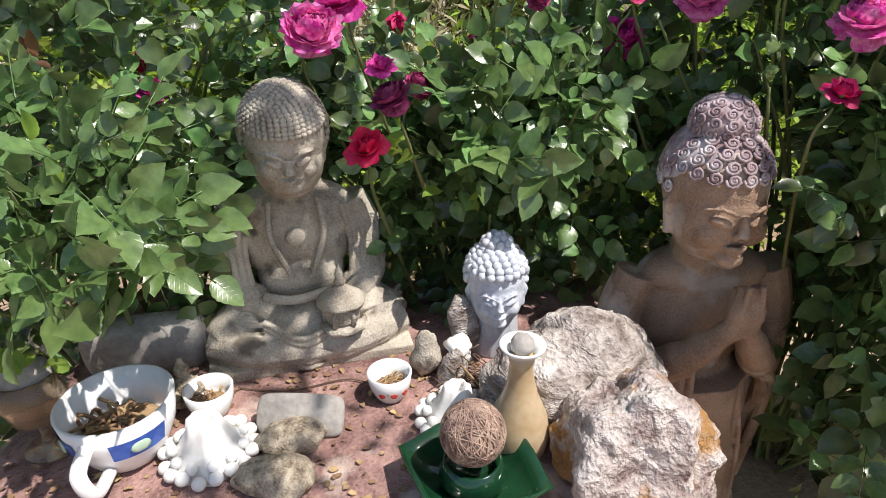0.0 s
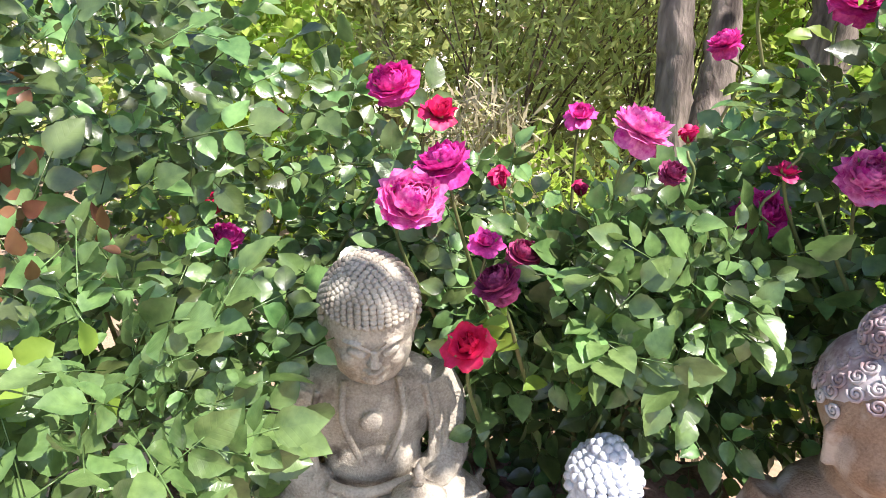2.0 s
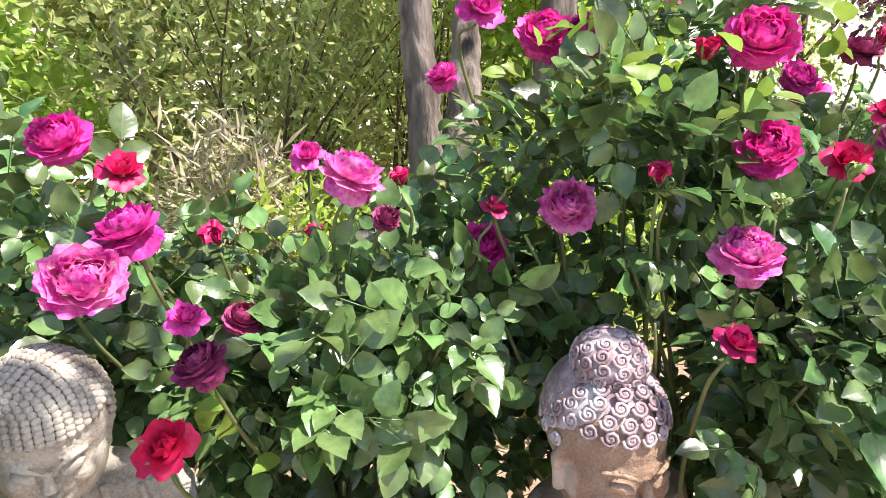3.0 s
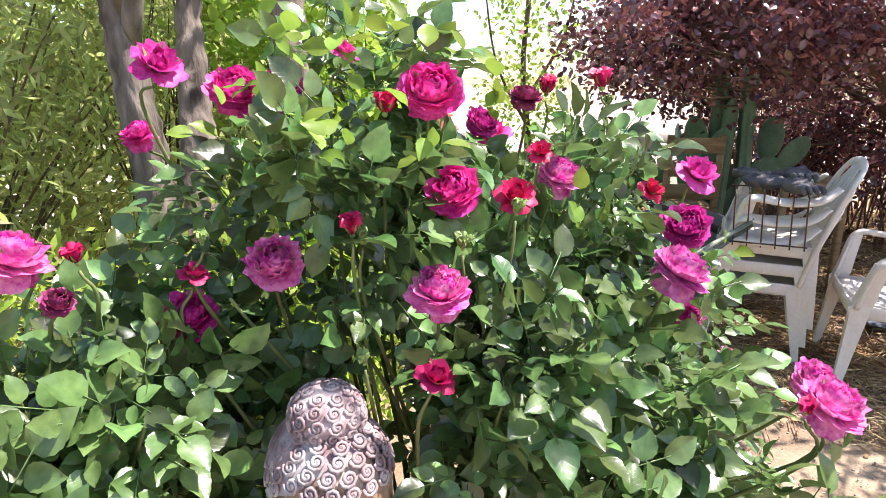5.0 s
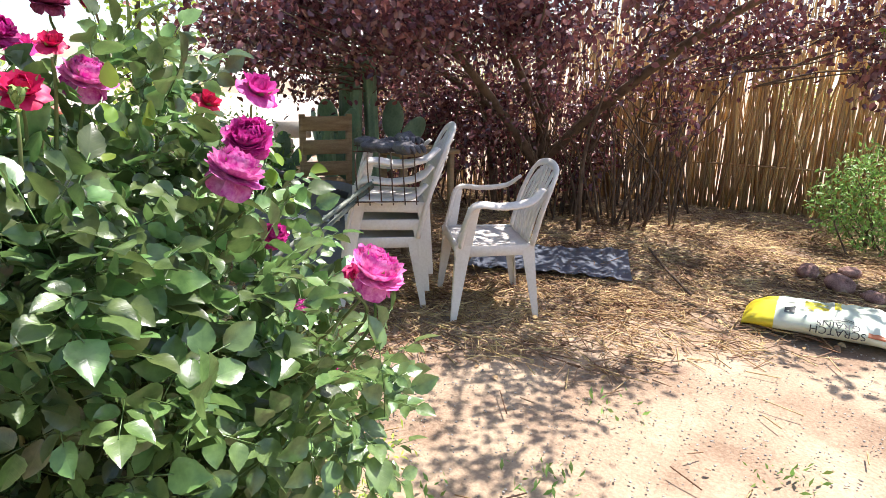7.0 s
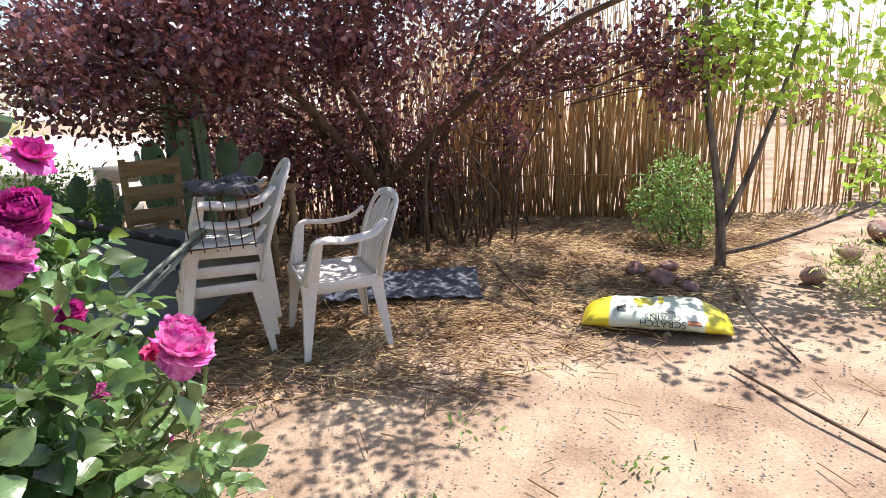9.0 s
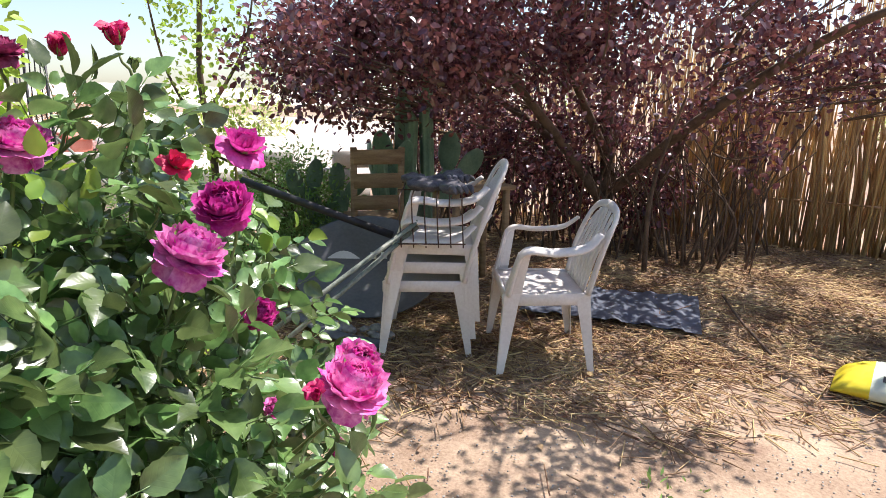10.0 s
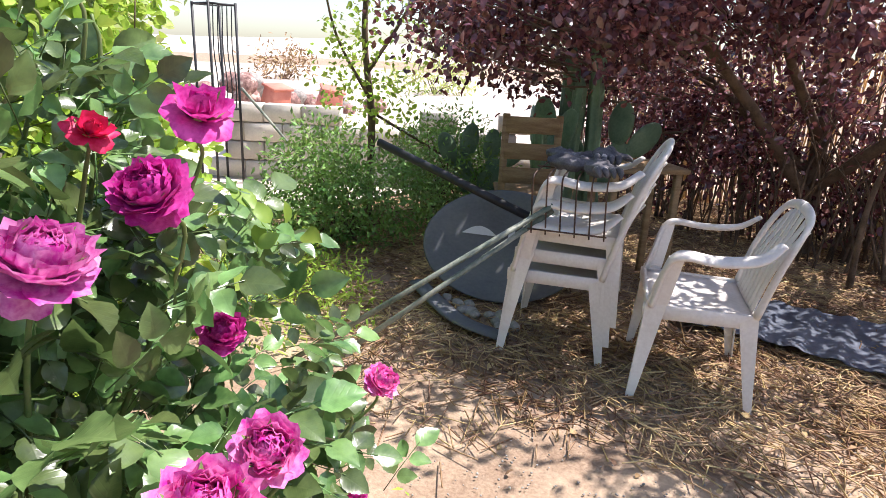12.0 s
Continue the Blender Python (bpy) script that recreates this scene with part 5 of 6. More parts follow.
def rock(label, c, size, mat, seed, rough=0.18, rot=(0, 0, 0), category="rock", name="rock", n=40):
    s = Shape().ball((0, 0, 0), np.array(size) / 2, n=n, k=int(n * 0.7))
    ob = thing(name, label, category, pose(*c, *rot), shape=s, mat=mat)
    me, m = ob.data, min(size)
    for v in me.vertices:
        d = Vector(v.co)
        q = d / max(size) * 3.2 + Vector((seed * 1.7, seed, 0))
        k = noise.noise(q) * 1.1 + noise.noise(q * 2.7) * 0.45 + noise.noise(q * 7) * 0.16
        ridge = 0.35 - abs(noise.noise(q * 1.6 + Vector((7, 3, 1)))) * 1.4
        k += 0.30 * ridge + 0.16 * (0.3 - abs(noise.noise(q * 5.3)))
        cell = noise.cell(q * 0.9)
        v.co = d * (1 + rough * k + 0.06 * (cell - 0.5))
    me.update()
    return ob


def cup(label, c, r, h, wall=0.004, extra=None, tilt=(0, 0, 0), filled=True, lip=1.0):
    t = thing("cup", label, "cup", pose(*c, *tilt))
    k = r
    part("body", Shape().lathe([(k * 0.55, 0), (k * 0.60, 0.004), (k * 0.72, h * 0.18), (k * 0.92, h * 0.55), (k, h), (k - wall, h + 0.001), (k * 0.92 - wall, h * 0.55), (k * 0.70, h * 0.2), (0.002, h * 0.15)], n=36), CHINA, t)
    if filled:
        s = Shape()
        for i in range(26):
            a, q = rng.uniform(0, 6.28), rng.uniform(0, 0.75) * k
            s.tube(curve([(q * math.cos(a), q * math.sin(a), h * 0.42), (q * math.cos(a) + rng.normal(0, 0.2) * k, q * math.sin(a) + rng.normal(0, 0.2) * k, h * 0.62), (rng.normal(0, 0.35) * k, rng.normal(0, 0.35) * k, h * 0.55)], 4), k * 0.035, n=4)
        s.ball((0, 0, h * 0.36), (k * 0.8, k * 0.8, h * 0.16), n=14, k=8)
        tagged(part("dead_leaves", s, LITTER, t), "dry brown leaf litter in the cup")
    return t


def build_altar():
    s = Shape().box((-0.19, 0.92, TOP - 0.035), (1.16, 0.90, 0.07), bevel=0.5)
    slab = thing("altar_slab", "weathered reddish flagstone slab serving as a garden altar", "slab", shape=s, mat=SLAB)
    mod = slab.modifiers.new("cut", "SUBSURF")
    mod.subdivision_type, mod.levels, mod.render_levels = "SIMPLE", 3, 3
    for x in (-0.55, 0.2):
        thing("pedestal_block", "grey concrete block under the altar slab", "block", group="altar supports", shape=Shape().box((x, 0.88, (TOP - 0.07) / 2 - 0.002), (0.2, 0.4, TOP - 0.074)), mat=STONE)
    # two big rocks and smaller stones
    rock("large pale layered rock on the altar", (0.232, 0.905, 0.548), (0.36, 0.25, 0.21), ROCK, 3, 0.20, (12, 8, 20), n=96)
    rock("chunky quartz rock with ochre stains", (0.282, 0.735, 0.545), (0.27, 0.22, 0.22), QUARTZ, 8, 0.24, (0, 10, 30), n=96)
    st = Shape().box((0, 0, 0), (0.155, 0.030, 0.075), None, 0.7)
    ob = thing("stone", "flat grey cut stone with a worn face", "stone", pose(-0.258, 0.838, TOP + 0.030, -38, 0, -4), shape=st, mat=STONE)
    cut = ob.modifiers.new("cut", "SUBSURF")
    cut.levels = cut.render_levels = 2
    rock("pitted speckled brown stone", (-0.268, 0.795, 0.508), (0.115, 0.075, 0.060), PUMICE, 11, 0.14, (0, 0, 10), "stone", "stone")
    rock("rough tan stone with a glassy fleck", (-0.275, 0.715, 0.505), (0.135, 0.09, 0.06), PUMICE, 14, 0.2, (0, 0, -8), "stone", "stone")
    rock("small pale stone by the statue", (0.005, 0.955, 0.520), (0.055, 0.05, 0.085), ROCK, 17, 0.2, (0, 12, 0), "stone", "stone", 20)
    rock("upright pale stone flake leaning on the rock", (0.030, 1.030, 0.575), (0.062, 0.035, 0.135), ROCK, 21, 0.16, (-8, -12, 20), "stone", "stone", 24)
    rock("knobbly white shell lump", (0.018, 0.985, 0.548), (0.05, 0.05, 0.055), SHELL, 25, 0.3, (0, 0, 0), "shell", "shell", 22)
    rock("pale fluted stone figure beside the cup", (-0.045, 0.985, 0.535), (0.060, 0.045, 0.095), CONCRETE, 31, 0.22, (0, 5, 0), "stone", "stone", 24)
    back = thing("stone", "squared grey stone standing at the back of the altar", "stone", pose(-0.590, 1.02, TOP + 0.055, 6, 0, 12), shape=Shape().box((0, 0, 0), (0.24, 0.08, 0.13), None, 0.5), mat=STONE)
    cut = back.modifiers.new("cut", "SUBSURF")
    cut.levels = cut.render_levels = 2
    # big mug on its own
    mug = cup("big white china mug with blue printed panels and dry leaves", (-0.535, 0.790, TOP + 0.002), 0.090, 0.110, 0.006)
    part("handle", Shape().tube(curve([(-0.01, -0.082, 0.085), (0.0, -0.130, 0.075), (0.012, -0.125, 0.035), (0.004, -0.070, 0.022)], 8), 0.012, n=10, flat=0.8), CHINA, mug)
    for a0, a1 in ((-1.30, -0.30), (-2.75, -1.95)):
        v, f, k = [], [], 9
        for z, rr in ((0.052, 0.0815), (0.088, 0.0895)):
            for a in np.linspace(a0, a1, k):
                v.append((rr * math.cos(a), rr * math.sin(a), z))
        f = [(j, j + 1, k + j + 1, k + j) for j in range(k - 1)]
        part("printed_panel", Shape().add(v, f), CHINA_BLUE, mug, "blue glazed panel")
        mid = (a0 + a1) / 2
        part("printed_motif", Shape().ball((0.0868 * math.cos(mid), 0.0868 * math.sin(mid), 0.070), (0.003, 0.016, 0.010), turned(0, 0, math.degrees(mid)), 10, 6), CHINA_GREEN, mug, "pale green glazed blossom shape")
    bowl = cup("small white teacup with faded red flowers", (-0.425, 0.878, TOP + 0.002), 0.043, 0.058)
    part("flower_print", Shape().ball((0.012, -0.0375, 0.030), (0.010, 0.002, 0.010), turned(18, 0, 16), 8, 5), CHINA_RED, bowl, "red flower print")
    bowl = cup("small white teacup with red dots and dry leaves", (-0.110, 0.918, TOP + 0.002), 0.041, 0.056)
    for a in (-1.9, -1.3, -0.7):
        part("flower_print", Shape().ball((0.0365 * math.cos(a), 0.0365 * math.sin(a), 0.028), (0.002, 0.0065, 0.0065), turned(0, 0, math.degrees(a)), 8, 5), CHINA_RED, bowl, "red flower print")
    # bleached barnacle cones
    for x, y, k, z in ((-0.395, 0.775, 1.0, 20), (0.010, 0.850, 0.92, -60)):
        t = thing("barnacle_shell", "bleached white barnacle cone with beaded foot", "shell", pose(x, y, TOP + 0.001, 0, 0, z) @ Matrix.Scale(k, 4), "white shells")
        ob = part("cone", Shape().lathe([(0.066, 0.0), (0.060, 0.012), (0.044, 0.036), (0.030, 0.060), (0.024, 0.082), (0.018, 0.084), (0.014, 0.060), (0.008, 0.045)], n=32, wobble=0.07, lobes=7), SHELL, t)
        rough_up(ob, 0.02, 0.0022, x)
        for i in range(17):
            a = 6.283 * i / 17
            part("bead", Shape().ball((0.070 * math.cos(a), 0.070 * math.sin(a), 0.011 + 0.004 * (i % 3)), (0.012, 0.012, 0.011), n=10, k=7), SHELL, t)
        for i in range(11):
            a = 6.283 * (i + 0.4) / 11
            part("bead", Shape().ball((0.056 * math.cos(a), 0.056 * math.sin(a), 0.028), 0.010, n=9, k=6), SHELL, t)
    # honey-coloured vase with a pebbled ball in its mouth
    t = thing("bud_vase", "slender honey-brown ceramic bud vase with a flared white lip", "vase", pose(0.108, 0.775, TOP + 0.002))
    part("body", Shape().lathe([(0.030, 0), (0.044, 0.012), (0.050, 0.045), (0.044, 0.080), (0.028, 0.118), (0.020, 0.150), (0.018, 0.178), (0.022, 0.195)], n=30), AMBER, t)
    part("lip", Shape().lathe([(0.020, 0.190), (0.033, 0.208), (0.036, 0.212), (0.033, 0.214), (0.018, 0.198), (0.014, 0.180)], n=30), CHINA, t, "white glazed lip")
    ball = part("stopper", Shape().ball((0, 0, 0.212), 0.018, n=18, k=12), STONE, t, "grey pebbled ball")
    rough_up(ball, 0.006, 0.0015, 2)
    # green glazed planter with folds, and the twine ball in it
    t = thing("green_planter", "dark green glazed square planter with folded sides", "planter", pose(0.030, 0.690, TOP + 0.002, 0, 0, 24) @ Matrix.Diagonal((0.9, 0.9, 0.72, 1)))
    v, f, n = [], [], 32
    prof = [(0.050, 0), (0.075, 0.01), (0.092, 0.055), (0.104, 0.085), (0.100, 0.088), (0.084, 0.055), (0.062, 0.030), (0.004, 0.026)]
    for r, z in prof:
        for k in range(n):
            a = 6.283 * k / n
            sq = 1 / max(abs(math.cos(a)), abs(math.sin(a))) ** 0.75
            v.append((r * sq * math.cos(a), r * sq * math.sin(a), z + 0.010 * math.cos(4 * a) * (z / 0.09)))
    f = [(i * n + j, i * n + (j + 1) % n, (i + 1) * n + (j + 1) % n, (i + 1) * n + j) for i in range(len(prof) - 1) for j in range(n)] + [tuple(range(n))[::-1]]
    part("bowl", Shape().add(v, f), GLAZE, t)
    part("inner_cup", Shape().lathe([(0.050, 0.028), (0.056, 0.060), (0.048, 0.098), (0.044, 0.100), (0.044, 0.06), (0.002, 0.05)], n=28), GLAZE, t)
    t = thing("twine_ball", "ball wound from brown twine resting in the planter", "ball", pose(0.030, 0.690, TOP + 0.122))
    part("core", Shape().ball((0, 0, 0), 0.046, n=24, k=16), TWINE, t)
    s = Shape()
    for i in range(70):
        q = np.array(Euler((rng.uniform(0, 6.28), rng.uniform(0, 6.28), rng.uniform(0, 6.28))).to_matrix())
        a = np.linspace(0, 2 * math.pi, 25)
        s.tube(np.stack([0.0475 * np.cos(a), 0.0475 * np.sin(a), 0.004 * np.sin(3 * a)], -1) @ q.T, 0.0010, n=4, caps=False)
    tagged(part("winding", s, TWINE, t), kind="stuff")
    # goblet at the altar's end
    t = thing("goblet", "cut amber glass goblet filled with dry grey stuff", "goblet", pose(-0.672, 0.800, TOP + 0.002) @ Matrix.Scale(1.15, 4))
    part("foot", Shape().lathe([(0.034, 0), (0.034, 0.004), (0.010, 0.010), (0.007, 0.030), (0.008, 0.045)], n=24), GLASS, t)
    part("bowl", Shape().lathe([(0.008, 0.045), (0.034, 0.062), (0.044, 0.095), (0.042, 0.135), (0.039, 0.135), (0.040, 0.095), (0.030, 0.066), (0.002, 0.055)], n=24, wobble=0.02, lobes=12), GLASS, t)
    f = part("filling", Shape().ball((0, 0, 0.118), (0.037, 0.037, 0.040), n=20, k=14), STONE, t, "grey dry moss")
    rough_up(f, 0.01, 0.004, 4)
    # little meditating figure
    s = Shape()
    s.ball((0, 0, 0.012), (0.030, 0.022, 0.014)).ball((0, 0.003, 0.036), (0.018, 0.013, 0.024)).ball((0, 0, 0.068), (0.012, 0.012, 0.015)).ball((0, 0.002, 0.083), 0.006)
    for q in (-1, 1):
        s.tube([(0.016 * q, 0, 0.050), (0.025 * q, -0.006, 0.032), (0.008 * q, -0.018, 0.022)], 0.006, n=7)
    sculpt("figurine", s, PUMICE, "tiny brown seated stone figurine by the teacup", pose(-0.478, 0.905, TOP + 0.002, 0, 0, 15) @ Matrix.Scale(1.15, 4), 0.0016, 1)
    # nest of dry roots
    s = Shape()
    for i in range(45):
        a = rng.uniform(0, 6.28)
        c = np.array((0.035, 0.935, TOP + 0.02)) + rng.normal(0, 0.022, 3) * (1, 1, 0.5)
        d = np.array((math.cos(a), math.sin(a), rng.normal(0, 0.35))) * 0.045
        s.tube(curve([c - d, c + rng.normal(0, 0.012, 3), c + d], 4), 0.0016, n=4)
    tagged(new("dry_roots", s.data("dry_roots", TWIG)), "nest of dry brown roots and stalks", "roots", kind="stuff")
    cord = thing("cord", "pale brown dry stem trailing over the altar", "cord", shape=Shape().tube(curve([(0.10, 0.86, TOP + 0.13), (0.075, 0.83, TOP + 0.08), (0.06, 0.87, TOP + 0.05), (0.02, 0.93, TOP + 0.06)], 8), 0.0022, n=5), mat=LITTER)
    thing("cord", "thin brown cord across the altar slab", "cord", shape=Shape().tube(curve([(-0.40, 0.945, TOP + 0.004), (-0.30, 0.935, TOP + 0.004), (-0.2, 0.965, TOP + 0.005), (-0.14, 0.945, TOP + 0.006)], 8), 0.0014, n=5), mat=TWIG)
    p = np.column_stack([rng.uniform(-0.72, 0.1, 480), rng.uniform(0.55, 1.1, 480), np.full(480, TOP + 0.004)])
    v, f = leaf_cloud(p, rng.normal(size=(480, 3)) * (1, 1, 0.1), np.tile((0, 0, 1.0), (480, 1)) + rng.normal(0, 0.3, (480, 3)), rng.uniform(0.005, 0.018, 480))
    tagged(new("crumbs", leaf_mesh("crumbs", v, f, LITTER)), "dry leaf crumbs on the altar slab", "leaves", kind="stuff")


# ---- chairs ----
def angle_leg(top, foot, w_top, w_foot, sx, sy, thick=0.007):
    """A tapering moulded leg of angle section; sx, sy: the ways its two webs turn."""
    v = []
    for (x, y, z), w in ((foot, w_foot), (top, w_top)):
        wx = w * 0.7
        v += [(x, y, z), (x + sx * wx, y, z), (x + sx * wx, y + sy * thick, z), (x + sx * thick, y + sy * thick, z), (x + sx * thick, y + sy * w, z), (x, y + sy * w, z)]
    f = [(i, (i + 1) % 6, 6 + (i + 1) % 6, 6 + i) for i in range(6)] + [(3, 2, 1, 0), (5, 4, 3, 0), (6, 7, 8, 9), (6, 9, 10, 11)]
    if sx * sy < 0:
        f = [t[::-1] for t in f]
    return Shape().add(v, f)


def plastic_chair(m):
    """A moulded stacking armchair that faces local -y."""
    t = thing("plastic_chair", "weathered white plastic garden armchair on straw", "chair", m, "garden chairs")
    # seat: dished, with slots
    v, f, nx, ny = [], [], 13, 9
    for low in (0, 1):
        for j in range(ny):
            for i in range(nx):
                u, w = 2 * i / (nx - 1) - 1, j / (ny - 1)
                z = 0.405 - 0.018 * (1 - u * u) * math.sin(math.pi * min(1, w * 1.05)) - 0.02 * (1 if w == 0 else 0) - 0.015 * w - (0.006 if low else 0)
                v.append((u * (0.245 - 0.02 * w), -0.205 + 0.41 * w, z))
    k = nx * ny
    f += [(j * nx + i, j * nx + i + 1, (j + 1) * nx + i + 1, (j + 1) * nx + i) for j in range(ny - 1) for i in range(nx - 1)]
    f += [tuple(k + q for q in reversed(t4)) for t4 in f]
    ring = [i for i in range(nx)] + [j * nx + nx - 1 for j in range(1, ny)] + [(ny - 1) * nx + i for i in range(nx - 2, -1, -1)] + [j * nx for j in range(ny - 2, 0, -1)]
    f += [(ring[(i + 1) % len(ring)], ring[i], ring[i] + k, ring[(i + 1) % len(ring)] + k) for i in range(len(ring))]
    part("seat", Shape().add(v, f), PLASTIC, t)
    for y, w, z in ((-0.203, 0.47, 0.385), (0.205, 0.42, 0.37)):
        part("apron", Shape().box((0, y, z), (w, 0.012, 0.060), bevel=0.4), PLASTIC, t)
    for q in (-1, 1):
        part("side_apron", Shape().box((0.240 * q, -0.01, 0.375), (0.014, 0.42, 0.060), turned(0, 0, 2.5 * q), 0.4), PLASTIC, t)
        part("leg", angle_leg((0.258 * q, -0.208, 0.42), (0.292 * q, -0.240, 0.0), 0.080, 0.032, -q, 1), PLASTIC, t, smooth=False)
        part("leg", angle_leg((0.238 * q, 0.215, 0.40), (0.266 * q, 0.250, 0.0), 0.072, 0.030, -q, -1), PLASTIC, t, smooth=False)
        part("arm_post", angle_leg((0.292 * q, -0.150, 0.615), (0.260 * q, -0.206, 0.41), 0.056, 0.079, -q, 1), PLASTIC, t, smooth=False)
        part("armrest", Shape().tube(curve([(0.252 * q, -0.190, 0.40), (0.266 * q, -0.165, 0.52), (0.280 * q, -0.140, 0.605), (0.290 * q, -0.09, 0.632), (0.290 * q, 0.03, 0.622), (0.270 * q, 0.17, 0.640), (0.236 * q, 0.250, 0.70)], 6), np.interp(np.linspace(0, 1, 37), (0, 0.3, 0.45, 0.8, 1), (0.030, 0.030, 0.036, 0.036, 0.024)), n=12, flat=0.42), PLASTIC, t)
        part("back_post", Shape().tube(curve([(0.232 * q, 0.205, 0.40), (0.238 * q, 0.250, 0.58), (0.222 * q, 0.300, 0.71), (0.185 * q, 0.332, 0.775), (0.10 * q, 0.346, 0.802), (0.0, 0.350, 0.808)], 6), np.interp(np.linspace(0, 1, 31), (0, 0.5, 1), (0.026, 0.020, 0.024)), n=10, flat=0.55), PLASTIC, t)
    for k in range(7):
        x = -0.165 + 0.055 * k
        z1 = 0.797 - 0.05 * (abs(x) / 0.165) ** 2
        part("slat", Shape().tube(curve([(x * 0.92, 0.200, 0.395), (x, 0.240, 0.56), (x * 1.02, 0.295, 0.68), (x, 0.340, z1)], 5), 0.0242, n=8, flat=0.20), PLASTIC, t)
    return t


def build_chairs():
    plastic_chair(pose(3.475, 1.425, 0.005, 0, 0, 214))
    first = plastic_chair(pose(3.33, 2.03, 0.005, 0, 0, 211))
    for k in (1, 2):
        copy_thing(first, pose(3.33 + 0.012 * k, 2.03 - 0.012 * k, 0.005 + 0.100 * k, -1.0 * k, 0, 211 + 0.8 * k))
    at = Matrix.Translation((3.35, 2.01, 0.205)) @ pose(0, 0, 0, 0, 0, 212.5)
    # grill rack and crumpled gloves lying on the top seat
    t = thing("wire_rack", "rusty wire rack hanging over the top chair's edge", "rack", at)
    for k in range(6):
        y = -0.16 + 0.062 * k
        part("wire", Shape().tube(curve([(-0.30, y, 0.656), (0.0, y, 0.652), (0.29, y, 0.656), (0.325, y, 0.60), (0.325, y + 0.01, 0.40)], 4), 0.0038, n=5), IRON, t)
    for x, z in ((-0.2, 0.660), (0.1, 0.660), (0.33, 0.42)):
        part("cross_wire", Shape().tube([(x, -0.18, z), (x, 0.17, z)], 0.004, n=5), IRON, t)
    for i, (x, y, z, sx, sy, sz, rz) in enumerate(((0.12, -0.02, 0.690, 0.26, 0.15, 0.06, 80), (0.22, 0.10, 0.695, 0.24, 0.12, 0.07, 20), (-0.05, 0.06, 0.695, 0.26, 0.12, 0.06, 130), (0.06, 0.12, 0.725, 0.22, 0.12, 0.07, 5), (-0.14, -0.10, 0.690, 0.2, 0.12, 0.06, 45))):
        ob = thing("work_glove", "crumpled dark grey cloth work glove on the stacked chairs", "glove", at @ pose(x, y, z, 0, 0, rz), "old gloves")
        palm = part("palm", Shape().ball((0, 0, 0), (sx * 0.45, sy * 0.5, sz * 0.5), n=26, k=18), CLOTH, ob)
        rough_up(palm, 0.030, 0.016, i, 3)
        for k in range(4):
            part("finger", Shape().tube(curve([(sx * 0.30, (k - 1.5) * sy * 0.20, 0), (sx * 0.55, (k - 1.5) * sy * 0.26, 0.012), (sx * 0.72, (k - 1.5) * sy * 0.24, -0.012)], 4), [0.013] * 7 + [0.010, 0.006], n=7), CLOTH, ob)


